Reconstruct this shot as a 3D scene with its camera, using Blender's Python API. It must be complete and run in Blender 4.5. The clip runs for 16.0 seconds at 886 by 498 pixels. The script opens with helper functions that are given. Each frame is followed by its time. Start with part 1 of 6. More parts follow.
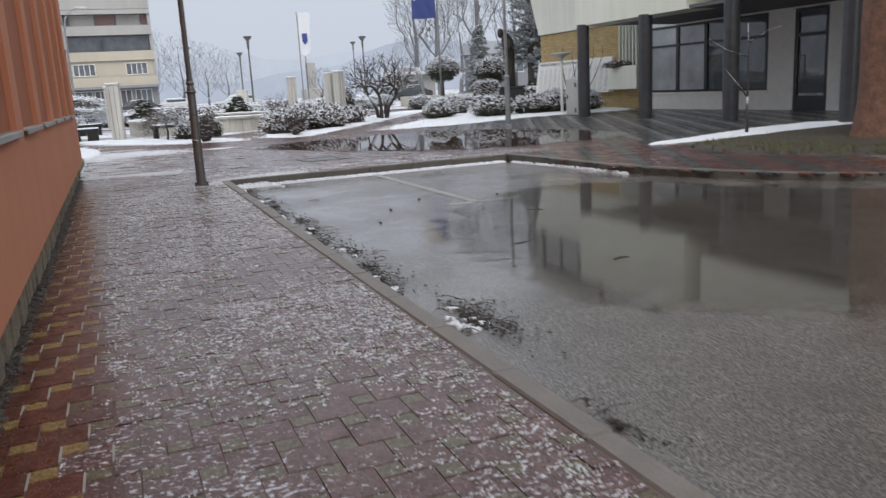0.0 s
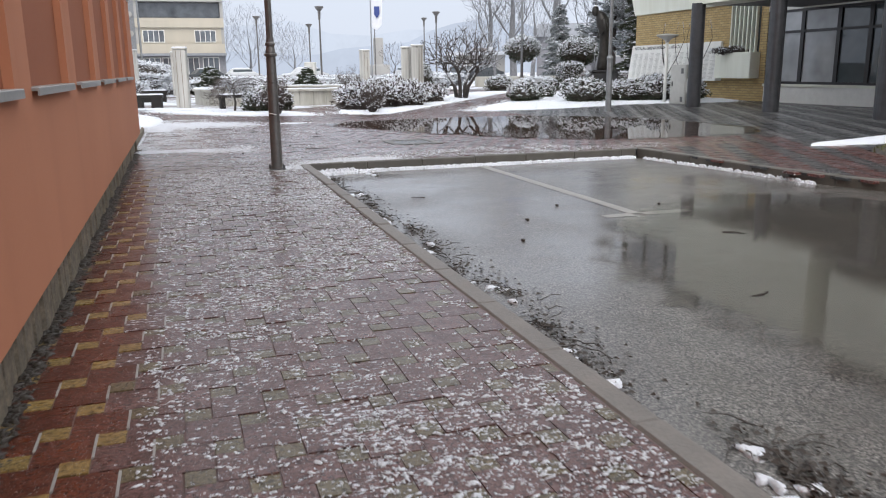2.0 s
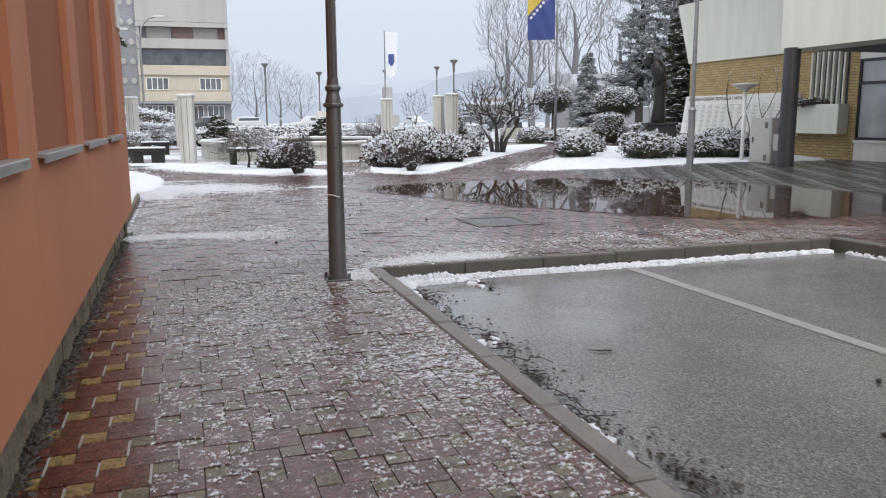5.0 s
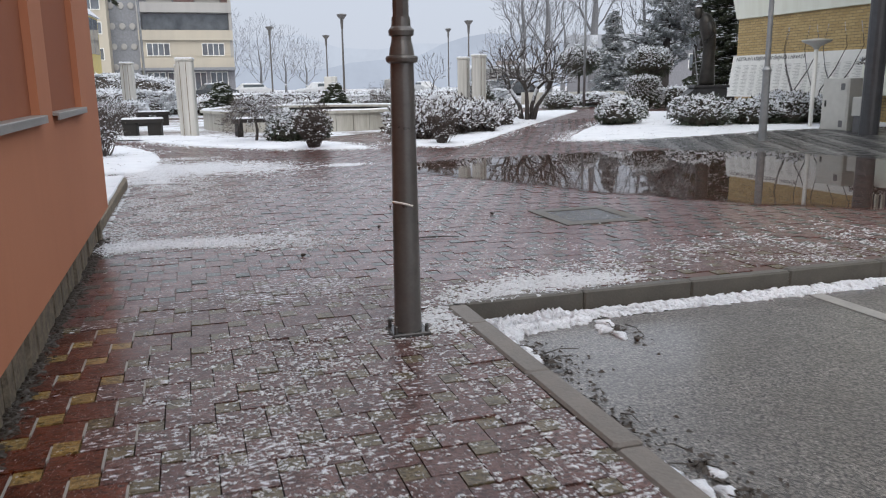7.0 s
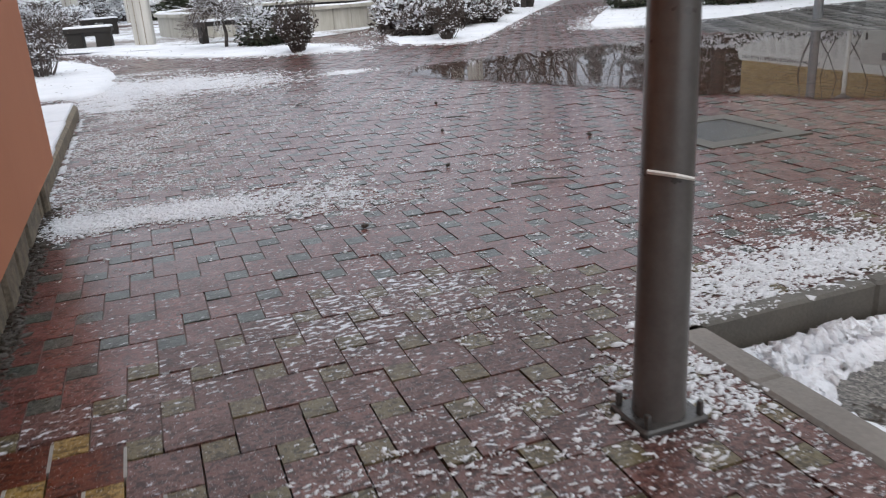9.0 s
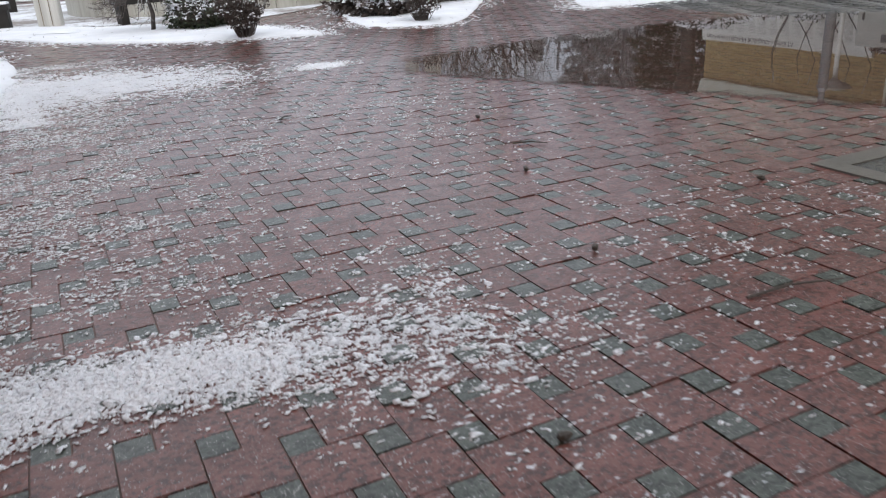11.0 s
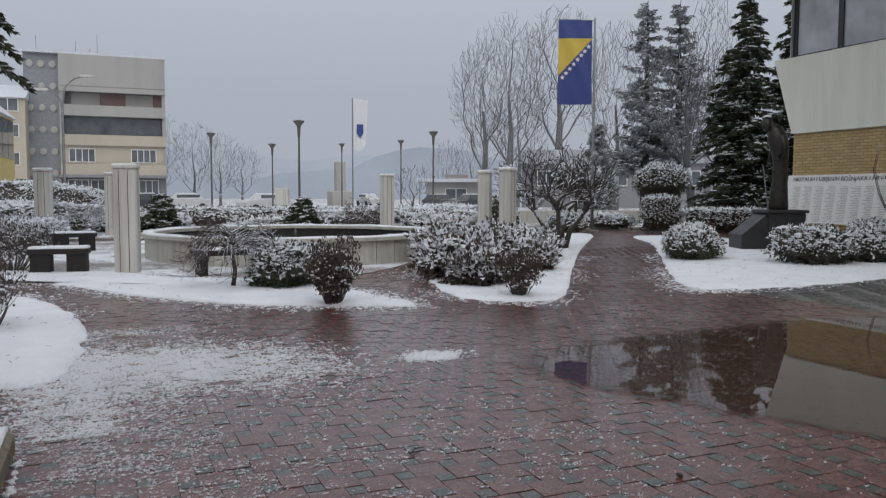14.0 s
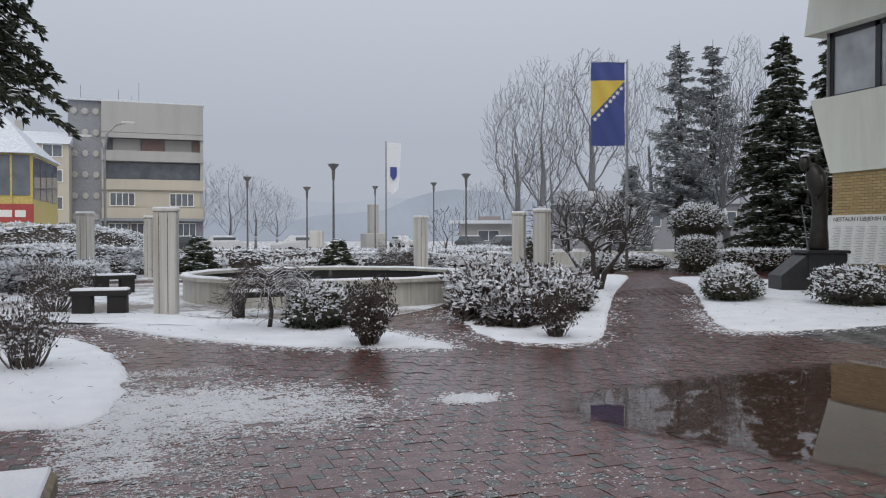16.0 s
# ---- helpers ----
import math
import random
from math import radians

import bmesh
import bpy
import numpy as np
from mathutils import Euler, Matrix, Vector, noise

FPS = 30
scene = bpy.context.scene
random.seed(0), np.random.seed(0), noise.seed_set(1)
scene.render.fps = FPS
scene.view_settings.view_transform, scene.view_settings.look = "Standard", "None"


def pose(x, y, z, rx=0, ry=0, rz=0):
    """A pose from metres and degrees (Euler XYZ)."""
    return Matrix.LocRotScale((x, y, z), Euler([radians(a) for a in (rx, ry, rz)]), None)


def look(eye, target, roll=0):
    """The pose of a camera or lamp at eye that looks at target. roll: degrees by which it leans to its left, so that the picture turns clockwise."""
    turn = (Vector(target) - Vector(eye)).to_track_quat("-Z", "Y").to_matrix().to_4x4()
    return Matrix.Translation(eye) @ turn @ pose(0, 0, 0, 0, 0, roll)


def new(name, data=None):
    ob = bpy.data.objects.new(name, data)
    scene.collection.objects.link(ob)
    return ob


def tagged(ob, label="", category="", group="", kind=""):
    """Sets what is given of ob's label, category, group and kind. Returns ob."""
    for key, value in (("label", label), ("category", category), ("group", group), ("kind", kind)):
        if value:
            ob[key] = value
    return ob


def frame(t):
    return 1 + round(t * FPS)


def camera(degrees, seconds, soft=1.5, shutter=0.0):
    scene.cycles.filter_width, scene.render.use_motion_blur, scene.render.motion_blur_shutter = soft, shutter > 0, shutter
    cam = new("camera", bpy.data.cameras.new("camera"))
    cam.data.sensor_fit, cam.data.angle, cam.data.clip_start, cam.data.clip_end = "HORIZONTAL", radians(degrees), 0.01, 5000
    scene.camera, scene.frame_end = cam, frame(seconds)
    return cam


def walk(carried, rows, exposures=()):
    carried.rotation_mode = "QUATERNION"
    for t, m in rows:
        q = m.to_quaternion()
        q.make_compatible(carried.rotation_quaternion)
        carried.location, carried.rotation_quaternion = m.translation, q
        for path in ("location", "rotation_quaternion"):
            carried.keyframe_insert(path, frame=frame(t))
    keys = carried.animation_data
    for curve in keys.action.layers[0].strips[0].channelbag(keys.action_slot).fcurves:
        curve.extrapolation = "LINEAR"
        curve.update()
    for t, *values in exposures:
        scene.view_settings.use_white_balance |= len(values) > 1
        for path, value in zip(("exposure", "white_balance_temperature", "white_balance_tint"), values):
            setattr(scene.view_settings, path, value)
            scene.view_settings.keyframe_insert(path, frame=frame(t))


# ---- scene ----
# ---- camera ----
cam = camera(59.0, 16.0, soft=1.1, shutter=0.3)
METRES, EYE, TILT, LEAN, TURN = 15.357, 1.359, 0.0, 0.0, -22.1
ROWS = [
    (0.0, 0.0, 0.0, 0.0, -0.65, -11.79, 3.12),
    (0.5, -0.0132, 0.0358, 0.0014, 2.55, -9.92, 1.63),
    (1.0, -0.0299, 0.0733, -0.002, 3.53, -11.76, 1.61),
    (1.5, -0.043, 0.1126, -0.0034, 3.31, -12.88, 2.03),
    (2.0, -0.0587, 0.1515, -0.0055, 3.78, -12.95, 0.64),
    (2.5, -0.0743, 0.1914, -0.0054, 2.43, -14.19, 0.27),
    (3.0, -0.0903, 0.2317, -0.0038, 2.78, -14.6, 0.04),
    (3.5, -0.1084, 0.2693, -0.0045, 2.54, -17.8, 0.62),
    (4.0, -0.124, 0.3091, -0.0019, 2.87, -16.04, 0.24),
    (4.5, -0.1426, 0.3472, 0.0002, 3.81, -9.44, 0.25),
    (7.0, -0.2099, 0.5364, -0.0006, 4.15, -11.97, 0.79),
    (7.5, -0.2256, 0.5738, -0.0013, 4.44, -13.09, 0.92),
    (8.0, -0.2454, 0.6068, -0.0025, 4.92, -13.64, 0.46),
    (8.5, -0.2609, 0.6392, -0.0065, 3.66, -17.37, 2.11),
    (11.0, -0.3356, 0.8139, -0.0087, -4.65, -21.48, 2.86),
    (11.5, -0.3494, 0.8445, -0.0055, -2.3, -20.45, 0.39),
    (12.0, -0.3593, 0.867, -0.0064, -4.74, -22.59, 1.65),
    (12.5, -0.3701, 0.8931, -0.0042, -1.32, -21.01, 2.06),
    (13.0, -0.3781, 0.9048, 0.0043, -0.98, -16.82, 0.16),
    (13.5, -0.3819, 0.9077, 0.0102, -1.02, -8.92, -0.43),
    (14.0, -0.3825, 0.908, 0.0122, -1.19, -4.0, -0.17),
    (14.5, -0.3829, 0.9081, 0.0127, -1.33, -1.76, -0.06),
    (15.0, -0.3834, 0.9082, 0.0125, -1.32, -1.01, 0.03),
    (15.5, -0.3849, 0.9088, 0.0119, -0.13, -0.8, 0.06),
    (16.0, -0.3856, 0.9086, 0.0118, 1.16, -0.95, 0.06),
]
walk(cam, [(t, pose(0, 0, EYE, TILT, LEAN, TURN) @ pose(METRES * x, METRES * y, METRES * z, 90 + pitch, roll, yaw)) for t, x, y, z, yaw, pitch, roll in ROWS],
     exposures=[(0.0, 0.62), (0.5, 0.90), (4.0, 0.98), (4.5, 0.94), (6.8, 0.68), (8.5, 0.76), (11.0, 0.78), (11.6, 0.72), (12.0, 0.50), (12.6, 0.52), (13.0, 0.56), (13.4, 0.42), (14.2, -0.02), (14.8, -0.05), (15.4, 0.02), (16.0, 0.14)])

# ---- overcast sky and light ----
world = bpy.data.worlds.new("overcast_sky")
scene.world = world
world.use_nodes = True
wn, wl = world.node_tree.nodes, world.node_tree.links
wn.clear()
sky = wn.new("ShaderNodeTexSky")
sky.sky_type, sky.sun_disc = "NISHITA", False
sky.sun_elevation, sky.sun_rotation = radians(38), radians(200)
sky.dust_density, sky.air_density = 6.0, 1.0
bg_sky, bg_cloud, wmix, wout = wn.new("ShaderNodeBackground"), wn.new("ShaderNodeBackground"), wn.new("ShaderNodeMixShader"), wn.new("ShaderNodeOutputWorld")
bg_sky.inputs[1].default_value = 0.09
# cloud deck: slightly brighter overhead than at the horizon
wtc, wsep, wramp = wn.new("ShaderNodeTexCoord"), wn.new("ShaderNodeSeparateXYZ"), wn.new("ShaderNodeValToRGB")
wl.new(wtc.outputs["Generated"], wsep.inputs[0])
wl.new(wsep.outputs[2], wramp.inputs[0])
wramp.color_ramp.elements[0].color, wramp.color_ramp.elements[0].position = (0.405, 0.44, 0.51, 1), 0.12
wramp.color_ramp.elements[1].color, wramp.color_ramp.elements[1].position = (0.84, 0.87, 0.93, 1), 0.85
wl.new(wramp.outputs[0], bg_cloud.inputs[0])
bg_cloud.inputs[1].default_value = 1.0
wl.new(sky.outputs[0], bg_sky.inputs[0])
wmix.inputs[0].default_value = 0.92
wl.new(bg_sky.outputs[0], wmix.inputs[1])
wl.new(bg_cloud.outputs[0], wmix.inputs[2])
wl.new(wmix.outputs[0], wout.inputs[0])
sun = new("sun", bpy.data.lights.new("sun", "SUN"))
sun.data.energy, sun.data.angle, sun.data.color = 0.75, radians(60), (1.0, 0.97, 0.93)
sun.matrix_world = look((-2, -18, 30), (5, 15, 0))


# ---- materials ----
def nodes_of(name):
    m = bpy.data.materials.new(name)
    m.use_nodes = True
    nt = m.node_tree
    return m, nt, nt.nodes["Principled BSDF"]


def noise_node(nt, scale, detail=4.0, rough=0.55, coord="Object", stretch=None):
    tc = nt.nodes.new("ShaderNodeTexCoord")
    n = nt.nodes.new("ShaderNodeTexNoise")
    n.inputs["Scale"].default_value, n.inputs["Detail"].default_value, n.inputs["Roughness"].default_value = scale, detail, rough
    if coord == "World":
        g = nt.nodes.new("ShaderNodeNewGeometry")
        src = g.outputs["Position"]
    else:
        src = tc.outputs[coord]
    if stretch:
        mp = nt.nodes.new("ShaderNodeMapping")
        mp.inputs["Scale"].default_value = stretch
        nt.links.new(src, mp.inputs[0])
        src = mp.outputs[0]
    nt.links.new(src, n.inputs["Vector"])
    return n.outputs["Fac"]


def ramp(nt, fac, lo, hi, c0=(0, 0, 0), c1=(1, 1, 1)):
    r = nt.nodes.new("ShaderNodeValToRGB")
    r.color_ramp.elements[0].position, r.color_ramp.elements[1].position = lo, hi
    r.color_ramp.elements[0].color, r.color_ramp.elements[1].color = (*c0, 1), (*c1, 1)
    nt.links.new(fac, r.inputs[0])
    return r.outputs[0]


def mixc(nt, fac, a, b, blend="MIX"):
    m = nt.nodes.new("ShaderNodeMix")
    m.data_type, m.blend_type = "RGBA", blend
    for sock, v in ((0, fac), (6, a), (7, b)):
        if hasattr(v, "links"):
            nt.links.new(v, m.inputs[sock])
        else:
            m.inputs[sock].default_value = v if sock == 0 else (*v, 1)
    return m.outputs[2]


def mathn(nt, op, a, b=0.0):
    m = nt.nodes.new("ShaderNodeMath")
    m.operation = op
    for i, v in enumerate((a, b)):
        if hasattr(v, "links"):
            nt.links.new(v, m.inputs[i])
        else:
            m.inputs[i].default_value = v
    return m.outputs[0]


def bump(nt, bsdf, height, strength=0.3, dist=0.01):
    b = nt.nodes.new("ShaderNodeBump")
    b.inputs["Strength"].default_value, b.inputs["Distance"].default_value = strength, dist
    nt.links.new(height, b.inputs["Height"])
    nt.links.new(b.outputs[0], bsdf.inputs["Normal"])


def plain(name, col, rough=0.6, metal=0.0, var=0.25, scale=6.0, fine=60.0, relief=0.15, coord="Object"):
    """Paint, metal, stone or bark: two scales of variation and a fine relief."""
    m, nt, b = nodes_of(name)
    big, small = noise_node(nt, scale, coord=coord), noise_node(nt, fine, coord=coord)
    lo, hi = [c * (1 - var) for c in col], [min(1, c * (1 + var)) for c in col]
    c = mixc(nt, ramp(nt, big, 0.3, 0.7), lo, hi)
    c = mixc(nt, 0.35, c, ramp(nt, small, 0.3, 0.7, lo, hi))
    nt.links.new(c, b.inputs["Base Color"])
    nt.links.new(ramp(nt, big, 0.2, 0.8, (rough * 0.75,) * 3, (min(1, rough * 1.2),) * 3), b.inputs["Roughness"])
    b.inputs["Metallic"].default_value = metal
    bump(nt, b, small, relief, 0.006)
    return m


def bricks_mat(name, c_a, c_b, c_small, snow=0.5, coat=0.5):
    """Wet concrete pavers: each with its own tone, a pitted face, water film and scraps of slush."""
    m, nt, b = nodes_of(name)
    oi, ge = nt.nodes.new("ShaderNodeObjectInfo"), nt.nodes.new("ShaderNodeNewGeometry")
    rnd = mathn(nt, "FRACT", mathn(nt, "ADD", oi.outputs["Random"], ge.outputs["Random Per Island"]))
    c = mixc(nt, rnd, c_a, c_b)
    n1, n2, n3 = noise_node(nt, 9, coord="World"), noise_node(nt, 110, 3, coord="World"), noise_node(nt, 0.55, 3, coord="World")
    c = mixc(nt, ramp(nt, n1, 0.35, 0.75), c, [x * 0.55 for x in c_a])
    c = mixc(nt, ramp(nt, n2, 0.42, 0.68, (0, 0, 0), (0.75, 0.75, 0.75)), c, c_small)
    pit = noise_node(nt, 48, 4, 0.75, "World", (0.8, 1.5, 1.0))
    c = mixc(nt, ramp(nt, pit, 0.50, 0.56, (0, 0, 0), (0.92, 0.92, 0.92)), c, [x * 0.25 for x in c_a])
    speck = noise_node(nt, 170, 2, 0.5, "World")
    c = mixc(nt, ramp(nt, speck, 0.66, 0.72), c, (0.55, 0.53, 0.52))
    # slush: flecks stretched a little across the path, thicker in some zones
    fl = noise_node(nt, 30, 5, 0.65, "World", (0.8, 1.7, 1.0))
    zone = ramp(nt, n3, 0.38, 0.66)
    th = mathn(nt, "ADD", fl, mathn(nt, "MULTIPLY", mathn(nt, "SUBTRACT", zone, 0.5), 0.16))
    sn = ramp(nt, th, 0.69 - 0.13 * snow, 0.74 - 0.13 * snow)
    c = mixc(nt, sn, c, (0.72, 0.75, 0.8))
    nt.links.new(c, b.inputs["Base Color"])
    nt.links.new(ramp(nt, n1, 0.3, 0.7, (0.22,) * 3, (0.5,) * 3), b.inputs["Roughness"])
    cw = mathn(nt, "MULTIPLY", mathn(nt, "SUBTRACT", 1.0, sn), ramp(nt, n3, 0.25, 0.7, (coat,) * 3, (coat * 0.6,) * 3))
    nt.links.new(cw, b.inputs["Coat Weight"])
    b.inputs["Coat Roughness"].default_value = 0.22
    b.inputs["Specular IOR Level"].default_value = 0.12
    h = mathn(nt, "ADD", mathn(nt, "SUBTRACT", mathn(nt, "MULTIPLY", n2, 0.6), mathn(nt, "MULTIPLY", pit, 1.2)), mathn(nt, "MULTIPLY", sn, 1.5))
    bump(nt, b, h, 0.5, 0.004)
    return m


def asphalt_mat():
    """Wet asphalt: pale chippings in a dark binder under a broken film of water."""
    m, nt, b = nodes_of("wet_asphalt")
    agg, big, mid = noise_node(nt, 105, 2, coord="World"), noise_node(nt, 0.45, 4, coord="World"), noise_node(nt, 2.6, 6, 0.65, coord="World")
    grit = noise_node(nt, 62, 2, 0.8, coord="World")
    c = mixc(nt, ramp(nt, grit, 0.44, 0.60), (0.016, 0.014, 0.012), (0.185, 0.166, 0.147))
    c = mixc(nt, ramp(nt, agg, 0.57, 0.66), c, (0.36, 0.335, 0.305))
    c = mixc(nt, ramp(nt, mid, 0.40, 0.72, (0, 0, 0), (0.55, 0.55, 0.55)), c, (0.062, 0.054, 0.045))
    nt.links.new(c, b.inputs["Base Color"])
    b.inputs["Roughness"].default_value = 0.45
    film = ramp(nt, mathn(nt, "ADD", big, mathn(nt, "MULTIPLY", mathn(nt, "SUBTRACT", mid, 0.5), 0.35)), 0.38, 0.6)
    nt.links.new(mixc(nt, film, (0.55,) * 3, (0.95,) * 3), b.inputs["Coat Weight"])
    nt.links.new(mixc(nt, film, (0.24,) * 3, (0.13,) * 3), b.inputs["Coat Roughness"])
    bump(nt, b, mathn(nt, "ADD", agg, grit), 0.6, 0.006)
    cb = nt.nodes.new("ShaderNodeBump")
    cb.inputs["Strength"].default_value, cb.inputs["Distance"].default_value = 0.3, 0.005
    nt.links.new(mathn(nt, "MULTIPLY", grit, mixc(nt, film, (1, 1, 1), (0.25,) * 3)), cb.inputs["Height"])
    nt.links.new(cb.outputs[0], b.inputs["Coat Normal"])
    return m


def water_mat(name="puddle_water", tint=(0.75, 0.68, 0.64), ripple=0.02, silt=(0.135, 0.085, 0.065), cloud=0.5, gloss=0.02, ior=1.33, grain=0.0, broken=1.1, lo=0.22):
    m, nt, b = nodes_of(name)
    nt.nodes.remove(b)
    fr, tr, gl, mx = (nt.nodes.new(k) for k in ("ShaderNodeFresnel", "ShaderNodeBsdfTransparent", "ShaderNodeBsdfGlossy", "ShaderNodeMixShader"))
    fr.inputs[0].default_value = ior
    tr.inputs[0].default_value = (*tint, 1)
    gl.inputs["Roughness"].default_value = gloss
    df, ms, md, at = nt.nodes.new("ShaderNodeBsdfDiffuse"), nt.nodes.new("ShaderNodeMixShader"), nt.nodes.new("ShaderNodeMixShader"), nt.nodes.new("ShaderNodeAttribute")
    df.inputs[0].default_value = (*silt, 1)
    ms.inputs[0].default_value = cloud
    # the film thins out towards its shore
    at.attribute_name = "depth"
    shore = ramp(nt, mathn(nt, "ADD", at.outputs["Fac"], mathn(nt, "MULTIPLY", mathn(nt, "SUBTRACT", noise_node(nt, 3.2, 6, 0.7, "World"), 0.5), broken)), lo, lo + 0.4)
    nt.links.new(fr.outputs[0], mx.inputs[0])
    nt.links.new(tr.outputs[0], ms.inputs[1])
    nt.links.new(df.outputs[0], ms.inputs[2])
    nt.links.new(ms.outputs[0], mx.inputs[1])
    clear = nt.nodes.new("ShaderNodeBsdfTransparent")
    nt.links.new(shore, md.inputs[0])
    nt.links.new(clear.outputs[0], md.inputs[1])
    nt.links.new(mx.outputs[0], md.inputs[2])
    nt.links.new(gl.outputs[0], mx.inputs[2])
    bp = nt.nodes.new("ShaderNodeBump")
    bp.inputs["Strength"].default_value, bp.inputs["Distance"].default_value = ripple, 0.01
    nt.links.new(mathn(nt, "ADD", noise_node(nt, 5, 2, coord="World"), mathn(nt, "MULTIPLY", noise_node(nt, 70, 2, 0.7, coord="World"), grain)), bp.inputs["Height"])
    nt.links.new(bp.outputs[0], gl.inputs["Normal"])
    nt.links.new(md.outputs[0], nt.nodes["Material Output"].inputs[0])
    return m


def glass_mat(name, tint=(0.10, 0.12, 0.13)):
    m, nt, b = nodes_of(name)
    n = noise_node(nt, 1.3, 2)
    nt.links.new(mixc(nt, n, [x * 0.5 for x in tint], [x * 1.5 for x in tint]), b.inputs["Base Color"])
    b.inputs["Roughness"].default_value = 0.04
    b.inputs["Specular IOR Level"].default_value = 0.8
    bump(nt, b, noise_node(nt, 0.8, 1), 0.05, 0.02)
    return m


def snow_mat():
    m, nt, b = nodes_of("snow")
    n1, n2 = noise_node(nt, 2.5, 4, coord="World"), noise_node(nt, 45, 4, coord="World")
    nt.links.new(mixc(nt, ramp(nt, n1, 0.3, 0.75), (0.86, 0.88, 0.92), (0.74, 0.77, 0.82)), b.inputs["Base Color"])
    b.inputs["Roughness"].default_value = 0.75
    b.inputs["Subsurface Weight"].default_value = 0.0
    n3 = noise_node(nt, 13, 5, 0.7, coord="World")
    bump(nt, b, mathn(nt, "ADD", mathn(nt, "ADD", n1, n3), mathn(nt, "MULTIPLY", n2, 0.45)), 0.85, 0.035)
    return m


def snowy_ground_mat(name="snowy_ground", lo=0.42, hi=0.56):
    m, nt, b = nodes_of(name)
    n1, n2 = noise_node(nt, 0.6, 5, coord="World"), noise_node(nt, 9, 5, coord="World")
    t = mathn(nt, "ADD", n1, mathn(nt, "MULTIPLY", mathn(nt, "SUBTRACT", n2, 0.5), 0.5))
    nt.links.new(mixc(nt, ramp(nt, t, lo, hi), (0.22, 0.19, 0.175), (0.76, 0.79, 0.84)), b.inputs["Base Color"])
    b.inputs["Roughness"].default_value = 0.6
    bump(nt, b, n2, 0.4, 0.03)
    return m


def foliage_mat(name, a, c, frost=0.0):
    m, nt, b = nodes_of(name)
    ge = nt.nodes.new("ShaderNodeNewGeometry")
    col = mixc(nt, ge.outputs["Random Per Island"], a, c)
    if frost:
        col = mixc(nt, mathn(nt, "MULTIPLY", ramp(nt, noise_node(nt, 14, 4), 0.42, 0.6), frost), col, (0.7, 0.73, 0.78))
    nt.links.new(col, b.inputs["Base Color"])
    b.inputs["Roughness"].default_value = 0.65
    return m


def frosted_bark(name, col, frost):
    """Bark with snow lying on what faces up."""
    m, nt, b = nodes_of(name)
    ge, sp = nt.nodes.new("ShaderNodeNewGeometry"), nt.nodes.new("ShaderNodeSeparateXYZ")
    nt.links.new(ge.outputs["Normal"], sp.inputs[0])
    n = noise_node(nt, 20, 4, coord="World")
    up = mathn(nt, "ADD", sp.outputs[2], mathn(nt, "MULTIPLY", mathn(nt, "SUBTRACT", n, 0.5), 1.4))
    c = mixc(nt, ramp(nt, n, 0.3, 0.7), [x * 0.6 for x in col], [x * 1.5 for x in col])
    c = mixc(nt, mathn(nt, "MULTIPLY", ramp(nt, up, 0.35, 0.65), frost), c, (0.74, 0.77, 0.82))
    nt.links.new(c, b.inputs["Base Color"])
    b.inputs["Roughness"].default_value = 0.8
    bump(nt, b, n, 0.4, 0.01)
    return m


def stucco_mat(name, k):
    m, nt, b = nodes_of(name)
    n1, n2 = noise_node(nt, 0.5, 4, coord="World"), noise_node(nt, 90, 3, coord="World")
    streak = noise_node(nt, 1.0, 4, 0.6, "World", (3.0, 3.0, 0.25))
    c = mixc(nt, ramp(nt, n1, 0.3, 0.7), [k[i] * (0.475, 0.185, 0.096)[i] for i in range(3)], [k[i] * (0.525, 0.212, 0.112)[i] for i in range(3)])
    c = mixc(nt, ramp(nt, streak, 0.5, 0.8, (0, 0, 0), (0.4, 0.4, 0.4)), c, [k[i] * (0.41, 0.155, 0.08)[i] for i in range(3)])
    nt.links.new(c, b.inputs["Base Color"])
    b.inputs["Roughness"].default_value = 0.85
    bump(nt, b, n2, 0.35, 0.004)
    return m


def streaked(name, col, dark, scale=(2.0, 2.0, 0.2), rough=0.6):
    """Concrete or painted panel with rain streaks that run down."""
    m, nt, b = nodes_of(name)
    s, f = noise_node(nt, 2.2, 5, 0.6, "World", scale), noise_node(nt, 40, 3, coord="World")
    c = mixc(nt, ramp(nt, s, 0.42, 0.75), col, dark)
    c = mixc(nt, mathn(nt, "MULTIPLY", f, 0.25), c, dark)
    nt.links.new(c, b.inputs["Base Color"])
    b.inputs["Roughness"].default_value = rough
    bump(nt, b, f, 0.2, 0.005)
    return m


